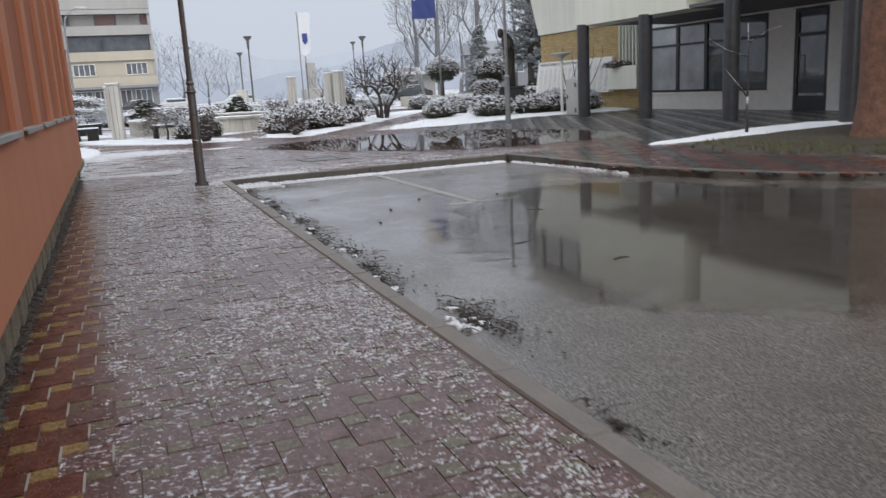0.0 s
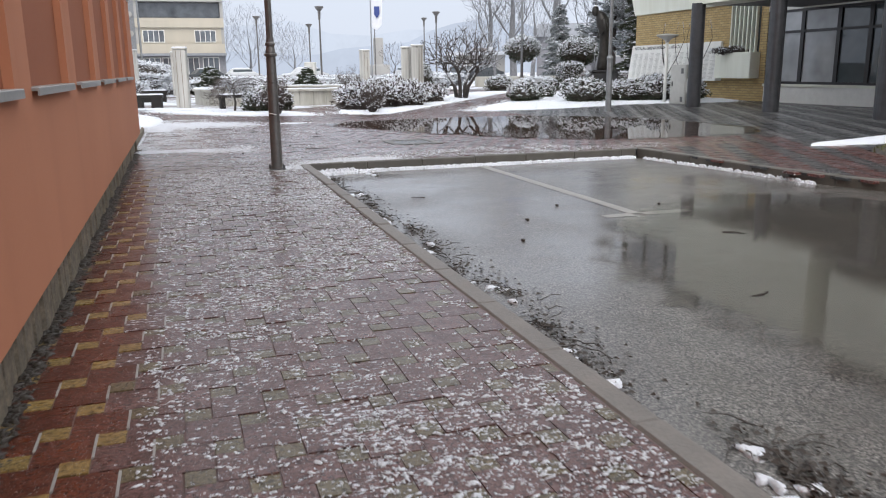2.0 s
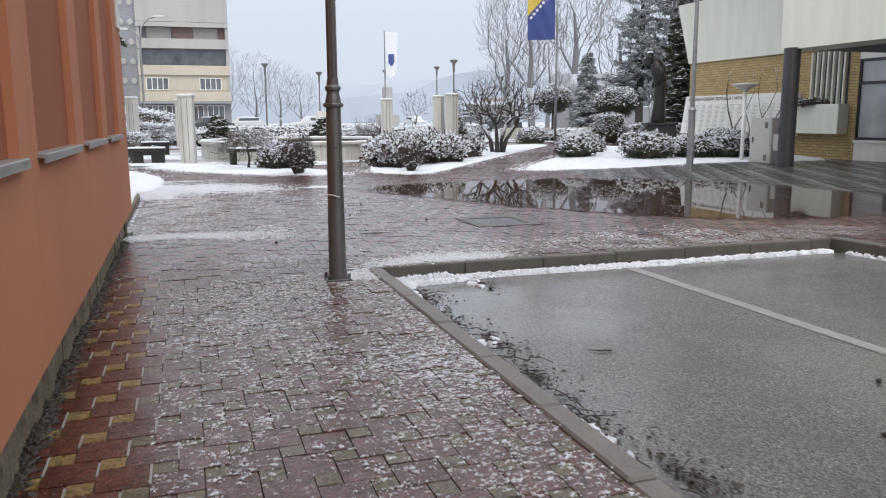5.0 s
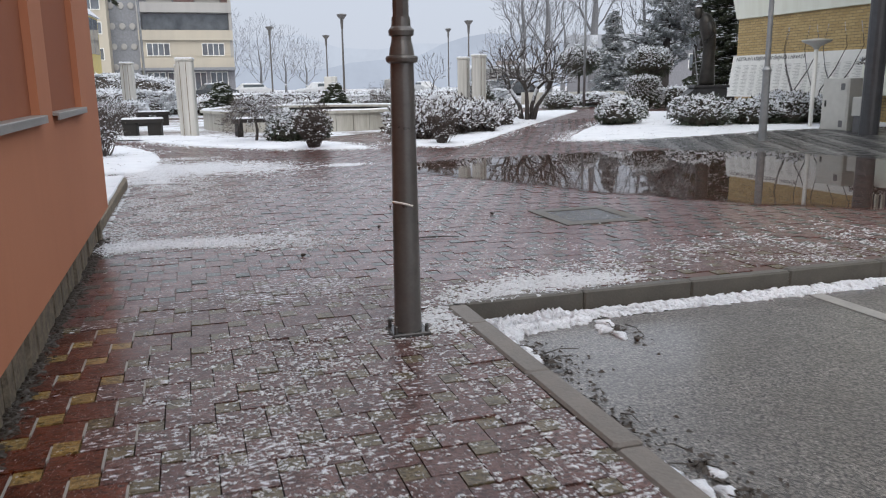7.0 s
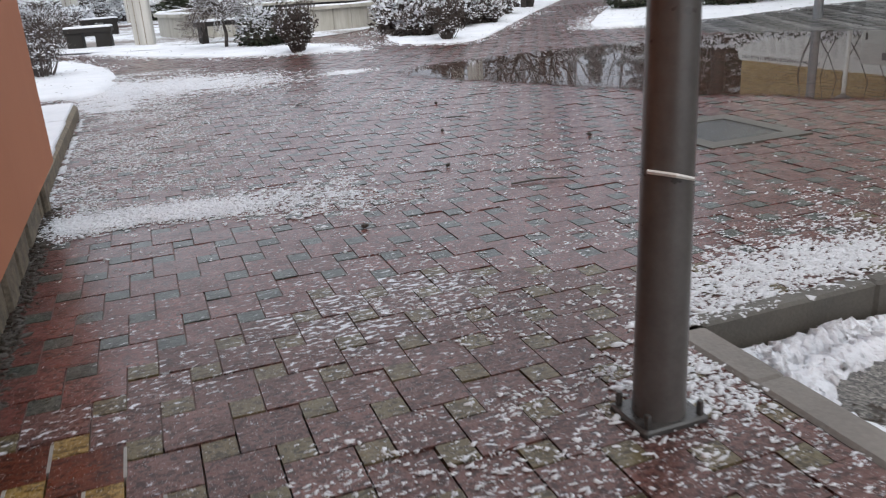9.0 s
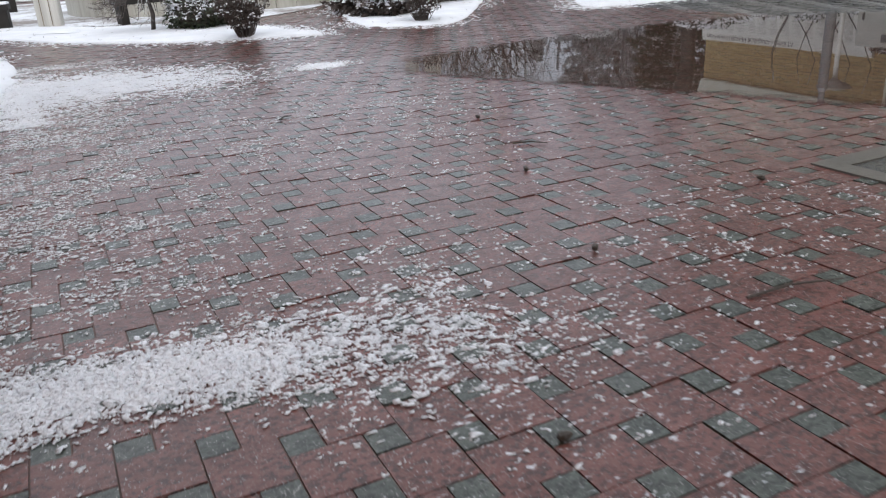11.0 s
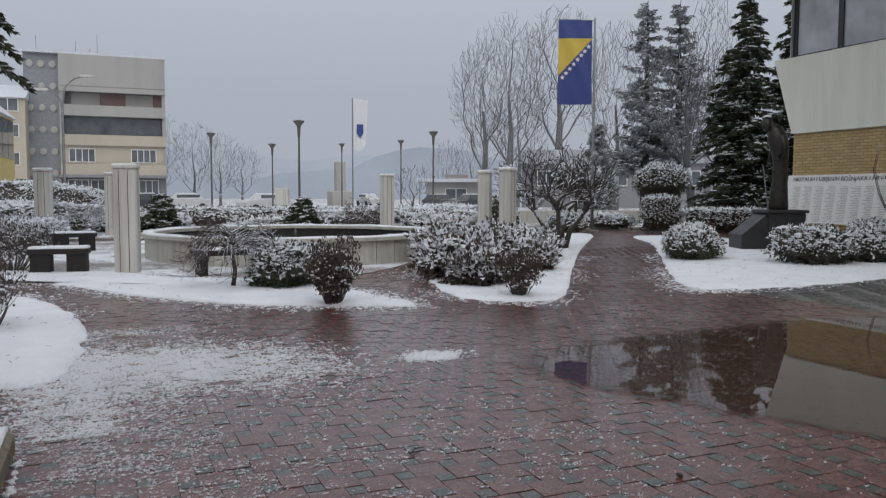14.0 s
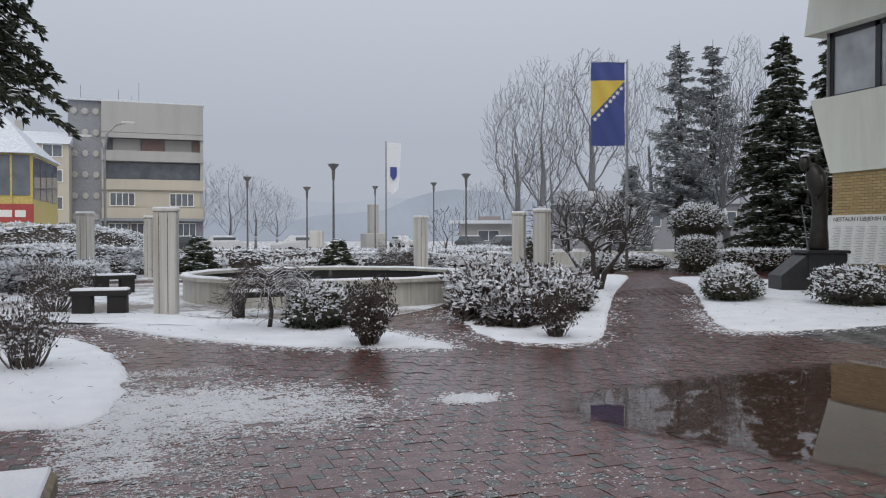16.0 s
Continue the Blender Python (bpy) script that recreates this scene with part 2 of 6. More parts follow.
def yellow_brick_mat():
    m, nt, b = nodes_of("yellow_brick")
    ge, sp, cb = nt.nodes.new("ShaderNodeNewGeometry"), nt.nodes.new("ShaderNodeSeparateXYZ"), nt.nodes.new("ShaderNodeCombineXYZ")
    nt.links.new(ge.outputs["Position"], sp.inputs[0])
    nt.links.new(mathn(nt, "ADD", sp.outputs[0], sp.outputs[1]), cb.inputs[0])
    nt.links.new(sp.outputs[2], cb.inputs[1])
    br = nt.nodes.new("ShaderNodeTexBrick")
    br.inputs["Scale"].default_value = 1.0
    br.inputs["Brick Width"].default_value, br.inputs["Row Height"].default_value = 0.25, 0.085
    br.inputs["Mortar Size"].default_value = 0.008
    br.inputs["Color1"].default_value, br.inputs["Color2"].default_value = (0.50, 0.37, 0.17, 1), (0.40, 0.28, 0.12, 1)
    br.inputs["Mortar"].default_value = (0.20, 0.16, 0.10, 1)
    nt.links.new(cb.outputs[0], br.inputs["Vector"])
    nt.links.new(br.outputs[0], b.inputs["Base Color"])
    b.inputs["Roughness"].default_value = 0.8
    bump(nt, b, mathn(nt, "SUBTRACT", 1.0, br.outputs["Fac"]), 0.6, 0.01)
    return m


def bulb_white(name, col, strength):
    m, nt, b = nodes_of(name)
    b.inputs["Base Color"].default_value = (*col, 1)
    b.inputs["Emission Color"].default_value = (*col, 1)
    b.inputs["Emission Strength"].default_value = strength
    return m


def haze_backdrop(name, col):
    """Far hills in falling snow: a plain backdrop, haze painted as its glow."""
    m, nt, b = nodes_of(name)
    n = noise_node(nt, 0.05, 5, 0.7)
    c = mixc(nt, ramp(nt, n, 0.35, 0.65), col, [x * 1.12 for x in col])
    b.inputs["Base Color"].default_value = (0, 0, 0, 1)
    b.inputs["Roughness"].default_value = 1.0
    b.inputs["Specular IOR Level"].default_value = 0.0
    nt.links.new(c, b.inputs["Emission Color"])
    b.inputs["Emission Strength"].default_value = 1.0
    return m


M = dict(
    stucco=stucco_mat("orange_stucco", (1, 1, 1)),
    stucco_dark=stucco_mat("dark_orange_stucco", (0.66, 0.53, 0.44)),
    stone=plain("plinth_stone", (0.185, 0.152, 0.11), 0.85, var=0.65, scale=13, fine=55, relief=1.0),
    sill=plain("grey_sill_metal", (0.30, 0.29, 0.275), 0.4, 0.3),
    asphalt=asphalt_mat(),
    joint=plain("wet_joint_sand", (0.12, 0.072, 0.06), 0.6, relief=0.4, coord="Object"),
    kerb_dark=plain("dark_wet_kerb", (0.10, 0.092, 0.078), 0.5, var=0.35, scale=4, fine=70, relief=0.5),
    kerb=plain("kerb_concrete", (0.19, 0.173, 0.155), 0.6, var=0.3, scale=4, fine=70, relief=0.5),
    pav=bricks_mat("mauve_pavers", (0.105, 0.043, 0.037), (0.165, 0.075, 0.064), (0.19, 0.108, 0.092), 0.75, 0.6),
    pav_small=bricks_mat("olive_pavers", (0.15, 0.11, 0.055), (0.125, 0.105, 0.05), (0.18, 0.15, 0.09), 0.6, 0.6),
    strip=bricks_mat("dark_red_pavers", (0.10, 0.021, 0.009), (0.14, 0.033, 0.014), (0.14, 0.042, 0.022), 0.0, 0.7),
    strip_small=bricks_mat("yellow_pavers", (0.32, 0.20, 0.06), (0.25, 0.16, 0.05), (0.36, 0.26, 0.11), 0.1, 0.5),
    plaza=bricks_mat("red_pavers", (0.135, 0.040, 0.032), (0.18, 0.058, 0.047), (0.18, 0.078, 0.064), 0.3, 1.0),
    plaza_small=bricks_mat("green_grey_pavers", (0.052, 0.066, 0.054), (0.068, 0.082, 0.067), (0.10, 0.115, 0.10), 0.2, 1.0),
    dark_tile=bricks_mat("dark_tiles", (0.045, 0.047, 0.05), (0.06, 0.06, 0.062), (0.1, 0.1, 0.1), 0.0, 0.8),
    light_tile=bricks_mat("light_tiles", (0.17, 0.172, 0.17), (0.21, 0.21, 0.205), (0.24, 0.24, 0.24), 0.0, 0.6),
    water=water_mat("puddle_water", (0.75, 0.68, 0.64), 0.02, (0.15, 0.10, 0.078), 0.35, 0.015, 1.5),
    road_water=water_mat("road_water", (0.95, 0.93, 0.90), 0.04, (0.25, 0.22, 0.18), 0.045, 0.02, 1.4, 0.3, 1.9, 0.5),
    snow=snow_mat(),
    snowground=snowy_ground_mat(),
    trodden=snowy_ground_mat("trodden_snow", 0.38, 0.58),
    slush=plain("grey_slush", (0.68, 0.70, 0.73), 0.4, var=0.12, scale=20, fine=120, relief=0.4),
    pole=plain("lamp_pole_paint", (0.15, 0.142, 0.135), 0.32, 0.4, var=0.2, scale=12),
    pole_grey=plain("galvanised_pole", (0.27, 0.28, 0.29), 0.45, 0.6),
    lampglass=plain("frosted_lamp_glass", (0.55, 0.55, 0.53), 0.3, var=0.1),
    concrete=streaked("column_concrete", (0.60, 0.59, 0.55), (0.33, 0.32, 0.29), (4.0, 4.0, 0.15)),
    fountain=streaked("fountain_concrete", (0.52, 0.51, 0.46), (0.33, 0.31, 0.26), (3.0, 3.0, 0.4)),
    panel=streaked("cream_panel", (0.80, 0.82, 0.72), (0.70, 0.71, 0.60), (1.0, 1.0, 0.12)),
    brick=yellow_brick_mat(),
    darkgrey=plain("dark_grey_render", (0.12, 0.12, 0.125), 0.7),
    pillar=plain("dark_pillar_paint", (0.045, 0.047, 0.052), 0.35, var=0.3),
    white=plain("white_paint", (0.76, 0.76, 0.72), 0.55, var=0.08),
    frame=plain("dark_window_frame", (0.03, 0.03, 0.033), 0.4),
    glass=glass_mat("window_glass"),
    # the pale sky's reflection is put into this pane colour
    glass_light=glass_mat("sky_pale_glass", (0.42, 0.44, 0.45)),
    wood=plain("dark_wet_wood", (0.016, 0.014, 0.012), 0.8, scale=4, var=0.4),
    bark=frosted_bark("dark_bark", (0.05, 0.042, 0.038), 0.75),
    bark_red=plain("red_brown_bark", (0.17, 0.09, 0.06), 0.85, var=0.55, scale=7, fine=30, relief=1.0),
    # distance haze is paled into this grey; snow lies on top of it
    bark_hazed=frosted_bark("frosted_bark", (0.17, 0.172, 0.18), 0.8),
    bark_mid=frosted_bark("grey_bark", (0.09, 0.09, 0.095), 0.8),
    twig=frosted_bark("snowy_twigs", (0.085, 0.07, 0.063), 0.8),
    leaf=foliage_mat("dark_evergreen", (0.025, 0.035, 0.02), (0.06, 0.07, 0.04)),
    leaf_red=foliage_mat("brown_twig_leaf", (0.045, 0.034, 0.03), (0.085, 0.066, 0.056)),
    # greens lightened and greyed as by haze, with frost patches besides
    leaf_hazed=foliage_mat("hazed_evergreen", (0.11, 0.125, 0.12), (0.19, 0.21, 0.21), 0.6),
    grass=foliage_mat("wet_grass", (0.07, 0.085, 0.03), (0.14, 0.13, 0.05)),
    soil=plain("wet_soil", (0.05, 0.042, 0.032), 0.7, relief=1.0),
    bronze=plain("dark_bronze", (0.045, 0.042, 0.038), 0.4, 0.6, var=0.4),
    granite=plain("black_granite", (0.022, 0.022, 0.023), 0.45, var=0.4, fine=120),
    blue=plain("flag_blue", (0.045, 0.07, 0.24), 0.7, var=0.08),
    yellow=plain("flag_yellow", (0.62, 0.46, 0.08), 0.7, var=0.08),
    flagwhite=plain("flag_white", (0.72, 0.73, 0.76), 0.7, var=0.05),
    apt=streaked("pale_render", (0.42, 0.41, 0.39), (0.34, 0.33, 0.32), (0.3, 0.3, 0.05)),
    # far ochre, loggia grey and glass have haze mixed into their colours
    apt_ochre=streaked("hazed_ochre_render", (0.52, 0.47, 0.38), (0.45, 0.41, 0.34), (0.3, 0.3, 0.05)),
    apt_dark=plain("grey_stair_tower", (0.25, 0.26, 0.28), 0.7),
    apt_shade=plain("hazed_loggia_back", (0.25, 0.25, 0.27), 0.7),
    apt_red=plain("brown_shutter", (0.24, 0.16, 0.15), 0.7),
    apt_glass=glass_mat("hazed_far_glass", (0.13, 0.145, 0.165)),
    shop_yellow=plain("yellow_cladding", (0.55, 0.44, 0.14), 0.5),
    shop_red=plain("red_sign", (0.38, 0.06, 0.055), 0.5),
    roof=plain("snowy_roof", (0.62, 0.65, 0.70), 0.7),
    box=plain("cabinet_paint", (0.46, 0.46, 0.43), 0.5, var=0.1),
    car_dark=plain("dark_car_paint", (0.06, 0.065, 0.07), 0.3, var=0.1),
    car_pale=plain("pale_car_paint", (0.55, 0.56, 0.57), 0.3, var=0.1),
    tyre=plain("tyre_rubber", (0.025, 0.025, 0.025), 0.8),
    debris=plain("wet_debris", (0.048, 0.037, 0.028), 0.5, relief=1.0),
    iron=plain("cast_iron", (0.09, 0.088, 0.085), 0.22, 0.4, relief=0.6),
    line=plain("worn_road_line", (0.30, 0.29, 0.27), 0.5, var=0.3, scale=8),
    redroof=plain("old_brick", (0.30, 0.26, 0.25), 0.8),
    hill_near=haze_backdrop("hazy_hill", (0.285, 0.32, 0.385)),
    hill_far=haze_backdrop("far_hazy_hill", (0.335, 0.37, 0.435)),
)


# ---- mesh helpers ----
class MB:
    """A mesh under construction: vertices and faces."""

    def __init__(self):
        self.v, self.f = [], []

    def add(self, vs, fs):
        k = len(self.v)
        self.v.extend(tuple(p) for p in vs)
        self.f.extend(tuple(i + k for i in f) for f in fs)
        return self

    def box(self, x0, y0, z0, x1, y1, z1, m=None):
        vs = [Vector((x, y, z)) for z in (z0, z1) for x, y in ((x0, y0), (x1, y0), (x1, y1), (x0, y1))]
        if m:
            vs = [m @ p for p in vs]
        return self.add(vs, [(3, 2, 1, 0), (4, 5, 6, 7), (0, 1, 5, 4), (1, 2, 6, 5), (2, 3, 7, 6), (3, 0, 4, 7)])

    def bevel_box(self, x0, y0, z0, x1, y1, z1, c=0.01, m=None):
        """A block whose upper and side edges are chamfered."""
        rings = [(z0, 0), (z1 - c, 0), (z1, c)]
        vs, fs = [], []
        for z, i in rings:
            e = c
            for x, y in ((x0 + i + e, y0 + i), (x1 - i - e, y0 + i), (x1 - i, y0 + i + e), (x1 - i, y1 - i - e), (x1 - i - e, y1 - i), (x0 + i + e, y1 - i), (x0 + i, y1 - i - e), (x0 + i, y0 + i + e)):
                vs.append(Vector((x, y, z)))
        for r in range(2):
            for k in range(8):
                fs.append((r * 8 + k, r * 8 + (k + 1) % 8, r * 8 + 8 + (k + 1) % 8, r * 8 + 8 + k))
        fs.append(tuple(range(16, 24)))
        fs.append(tuple(range(7, -1, -1)))
        if m:
            vs = [m @ p for p in vs]
        return self.add(vs, fs)

    def tube(self, pts, radii, sides=6, cap=True):
        pts = [Vector(p) for p in pts]
        vs, fs = [], []
        ref = Vector((0.31, 0.17, 0.93)).normalized()
        for i, p in enumerate(pts):
            d = (pts[min(i + 1, len(pts) - 1)] - pts[max(i - 1, 0)]).normalized()
            a = d.cross(ref if abs(d.dot(ref)) < 0.95 else Vector((1, 0, 0))).normalized()
            b = d.cross(a)
            for k in range(sides):
                w = 2 * math.pi * k / sides
                vs.append(p + (a * math.cos(w) + b * math.sin(w)) * radii[i])
        for i in range(len(pts) - 1):
            for k in range(sides):
                n = (k + 1) % sides
                fs.append((i * sides + k, i * sides + n, (i + 1) * sides + n, (i + 1) * sides + k))
        if cap:
            fs.append(tuple(range(sides - 1, -1, -1)))
            fs.append(tuple(range((len(pts) - 1) * sides, len(pts) * sides)))
        return self.add(vs, fs)

    def lathe(self, prof, x=0, y=0, sides=24):
        """Turned shape round a vertical axis from (radius, height) pairs."""
        vs, fs = [], []
        for r, z in prof:
            for k in range(sides):
                w = 2 * math.pi * k / sides
                vs.append((x + r * math.cos(w), y + r * math.sin(w), z))
        for i in range(len(prof) - 1):
            for k in range(sides):
                n = (k + 1) % sides
                fs.append((i * sides + k, i * sides + n, (i + 1) * sides + n, (i + 1) * sides + k))
        fs.append(tuple(range(sides - 1, -1, -1)))
        fs.append(tuple(range((len(prof) - 1) * sides, len(prof) * sides)))
        return self.add(vs, fs)

    def prism(self, poly, z0, z1):
        n = len(poly)
        vs = [(x, y, z0) for x, y in poly] + [(x, y, z1) for x, y in poly]
        fs = [tuple(range(n, 2 * n)), tuple(range(n - 1, -1, -1))] + [(k, (k + 1) % n, n + (k + 1) % n, n + k) for k in range(n)]
        return self.add(vs, fs)

    def lump(self, c, rx, ry, rz, seed=0.0, rough=0.25, rings=3, sides=7):
        """A small uneven mound."""
        vs, fs = [(c[0], c[1], c[2] + rz)], []
        for i in range(1, rings + 1):
            ph = math.pi / 2 * i / rings * 1.15
            for k in range(sides):
                w = 2 * math.pi * k / sides + i * 0.4
                q = 1 + rough * math.sin(seed * 7.3 + k * 2.1 + i * 1.7) * 1.2
                vs.append((c[0] + rx * q * math.sin(ph) * math.cos(w), c[1] + ry * q * math.sin(ph) * math.sin(w), c[2] + rz * math.cos(ph)))
        for k in range(sides):
            fs.append((0, 1 + k, 1 + (k + 1) % sides))
        for i in range(rings - 1):
            for k in range(sides):
                n = (k + 1) % sides
                fs.append((1 + i * sides + k, 1 + (i + 1) * sides + k, 1 + (i + 1) * sides + n, 1 + i * sides + n))
        return self.add(vs, fs)


LOOSE = {"snow", "foliage", "dry_foliage", "stem_tangle", "leaf_mat", "lettering", "twig_scatter"}


def part(name, mb, material, parent=None, label="", smooth=False, at=None):
    me = bpy.data.meshes.new(name)
    me.from_pydata(mb.v, [], mb.f)
    me.materials.append(M[material] if isinstance(material, str) else material)
    if smooth:
        me.polygons.foreach_set("use_smooth", [True] * len(me.polygons))
    me.update()
    ob = new(name, me)
    if parent:
        ob.parent = parent
    if at:
        ob.matrix_basis = at
    if label:
        ob["label"] = label
    if name in LOOSE:
        ob["kind"] = "stuff"
    return ob


def thing(name, m, label, category, group="", kind=""):
    ob = new(name)
    ob.empty_display_size = 0.2
    ob.matrix_basis = m
    return tagged(ob, label, category, group, kind)


def smooth01(a, b, x):
    t = min(1, max(0, (x - a) / (b - a)))
    return t * t * (3 - 2 * t)


def G(x, y):
    """Height of the paved and planted ground."""
    return 0.004 * max(0.0, y - 22.5) * (1 if y < 60 else 60 / y) + 0.06 * smooth01(10.5, 14, x) + 0.03 * smooth01(7, 13, y)


def spline(pts, n=8, closed=True):
    """Points on a smooth closed curve through a few corners."""
    out, k = [], len(pts)
    for i in range(k if closed else k - 1):
        p0, p1, p2, p3 = (Vector((*pts[(i + j) % k if closed else min(max(i + j, 0), k - 1)], 0)) for j in (-1, 0, 1, 2))
        for s in range(n):
            t = s / n
            q = 0.5 * ((2 * p1) + (p2 - p0) * t + (2 * p0 - 5 * p1 + 4 * p2 - p3) * t * t + (3 * p1 - p0 - 3 * p2 + p3) * t ** 3)
            out.append((q.x, q.y))
    if not closed:
        out.append(tuple(pts[-1]))
    return out


def inside(poly, x, y):
    c, n = False, len(poly)
    for i in range(n):
        (x0, y0), (x1, y1) = poly[i], poly[(i + 1) % n]
        if (y0 > y) != (y1 > y) and x < (x1 - x0) * (y - y0) / (y1 - y0) + x0:
            c = not c
    return c


# ---- ground, road, paving base ----
KERB_R = spline([(6.75, 13.2), (6.95, 11.4), (7.1, 9.9), (7.75, 8.2), (8.8, 6.8), (10.8, 5.2), (14.0, 3.8), (20.0, 3.0), (60.0, 2.5)], 6, closed=False)
PLAZA = [(-30.0, 13.2), *KERB_R, (60.0, 62.0), (-30.0, 62.0)]
ISLAND_W = spline([(-0.62, 22.1), (-0.42, 23.6), (-0.5, 25.2), (-0.9, 26.9), (-1.6, 28.0), (-3.5, 28.8), (-6.0, 27.0), (-6.0, 23.5), (-3.0, 22.2), (-1.3, 22.0)], 20)
ISLAND_A = spline([(-4.5, 31.6), (-1.7, 30.3), (0.15, 27.4), (1.5, 25.9), (2.9, 25.2), (3.65, 24.95), (3.5, 25.9), (3.1, 27.4), (2.3, 28.7), (0.9, 29.6), (-0.5, 31.2), (-4.5, 32.8)], 20)
ISLAND_B = spline([(5.7, 29.8), (4.9, 27.5), (4.5, 25.5), (5.0, 24.75), (5.9, 24.9), (8.0, 27.9), (10.9, 32.1), (15.4, 38.2), (14.2, 39.0), (10.5, 36.0), (7.5, 32.6)], 20)
ISLAND_C = spline([(8.55, 25.2), (9.0, 24.75), (11.4, 24.6), (14.4, 24.9), (18.4, 25.4), (18.5, 33.5), (16.5, 37.0), (14.2, 33.4), (11.6, 29.7), (9.6, 27.0)], 20)
PUDDLE = spline([(2.9, 21.4), (4.0, 22.05), (6.2, 22.3), (8.6, 22.2), (10.6, 20.6), (11.6, 17.2), (11.2, 14.9), (9.0, 14.2), (6.8, 14.6), (5.4, 16.0), (4.4, 17.6), (3.6, 19.2), (3.0, 20.4)], 6)
GRASS = spline([(9.4, 10.9), (10.4, 11.9), (12.5, 12.1), (15.5, 11.6), (18.0, 9.5), (15.0, 7.4), (12.0, 7.4), (10.0, 8.7)])
SNOW_E = spline([(9.35, 12.45), (10.6, 12.95), (12.6, 13.25), (14.8, 13.1), (16.6, 12.2), (15.4, 11.75), (13.4, 12.0), (11.6, 12.2), (10.4, 12.25)], 20)


def sheet(xs, ys, z_at, keep=None):
    mb, idx = MB(), {}
    for j, y in enumerate(ys):
        for i, x in enumerate(xs):
            idx[i, j] = len(mb.v)
            mb.v.append((x, y, z_at(x, y)))
    for j in range(len(ys) - 1):
        for i in range(len(xs) - 1):
            if keep is None or all(keep(x, y) for x in xs[i:i + 2] for y in ys[j:j + 2]):
                mb.f.append((idx[i, j], idx[i + 1, j], idx[i + 1, j + 1], idx[i, j + 1]))
    return mb


far = [-900, -500, -250, -120, -60, -30, -15, 0, 8, 16, 30, 60, 120, 250, 500, 900]
ground = part("ground", sheet(far, far + [1600], lambda x, y: -0.17 + (0.02 if y > 60 else 0)), "snowground")
tagged(ground, "wet snow-patched ground reaching to the horizon", "ground", kind="structure")
road = part("road", sheet([1.6 + 0.6 * k for k in range(50)], [-14 + 0.5 * k for k in range(55)], lambda x, y: -0.10), "asphalt")
tagged(road, "wet grey asphalt road with shallow standing water", "road", kind="structure")
plaza = part("plaza", sheet([-30 + 0.5 * k for k in range(121)], [13.25 + 0.5 * k for k in range(98)], lambda x, y: G(x, y) - 0.0065, lambda x, y: inside(PLAZA, x, y)), "joint")
tagged(plaza, "wet red and grey-green block paving of the square", "plaza", kind="structure")
part("far_paving", sheet([-30 + 1.0 * k for k in range(61)], [32.95 + 1.0 * k for k in range(12)], lambda x, y: G(x, y) - 0.004), "plaza", plaza)
plaza_e = sheet([6.8 + 0.25 * k for k in range(60)], [3.0 + 0.25 * k for k in range(42)], lambda x, y: -0.014, lambda x, y: inside(PLAZA, x, y))
part("paving_base", plaza_e, "joint", plaza)
pavement = part("pavement", MB().box(-0.76, -9, -0.3, 1.52, 13.25, -0.005), "joint")
tagged(pavement, "wet mauve block pavement with scraps of melting snow", "pavement", kind="structure")
park = part("park_ground", sheet([-40 + 2 * k for k in range(60)], [42 + 2 * k for k in range(30)], lambda x, y: G(x, min(y, 60)) + 0.02 + 0.05 * noise.noise((x * 0.2, y * 0.2, 0)), None), "snowground")
tagged(park, "snow-covered park lawn", "lawn", kind="structure")

# kerb stones, one by one
kerb = thing("kerb", pose(0, 0, 0), "wet concrete kerb stones edged with slush", "kerb", kind="structure")


def kerb_run(pts, width, length=0.8, mat="kerb"):
    """Stones laid along a line; the line is the road-side edge."""
    carry, prev = 0.0, Vector((*pts[0], 0))
    start = prev.copy()
    for q in pts[1:]:
        q = Vector((*q, 0))
        while (q - start).length >= length:
            d = (q - start).normalized()
            end = start + d * length
            lay_kerb(start, end, width, mat)
            start = end
    if (q - start).length > 0.12:
        lay_kerb(start, q, width, mat)


def lay_kerb(a, b, width, mat):
    d = b - a
    L = d.length
    ang = math.degrees(math.atan2(d.y, d.x))
    rng = random.Random(int(a.x * 131 + a.y * 977))
    mb = MB().bevel_box(0.0015, 0, -0.3, L - 0.0015, width, 0.007, 0.012)
    part("kerb_stone", mb, mat, kerb, at=pose(a.x, a.y, G(a.x, a.y) + rng.uniform(-0.006, 0.004), rng.uniform(-0.4, 0.4), rng.uniform(-0.1, 0.1), ang + rng.uniform(-0.12, 0.12)))


kerb_run([(1.65, -8.0), (1.65, 13.19)], 0.13)
kerb_run([(1.65, 13.19), (6.72, 13.14)], 0.09, 0.8, "kerb_dark")
kerb_run(list(reversed([(x, y) for x, y in KERB_R if x < 30]))[::-1], 0.14, 0.6, "kerb_dark")

# worn parking marks
mark = part("road_marking", MB().box(4.05, 8.95, -0.098, 4.17, 13.0, -0.0965).box(3.75, 8.85, -0.098, 4.05, 8.98, -0.0965).box(4.17, 8.85, -0.098, 4.7, 8.98, -0.0965), "line")
tagged(mark, "worn pale parking bay line on wet asphalt", "road marking", kind="structure")

# standing water
pud = []
for x, y in PUDDLE:
    k = 1 + 0.035 * noise.noise((x * 1.6, y * 1.6, 3))
    pud.append((7 + (x - 7) * k, 18.5 + (y - 18.5) * k))


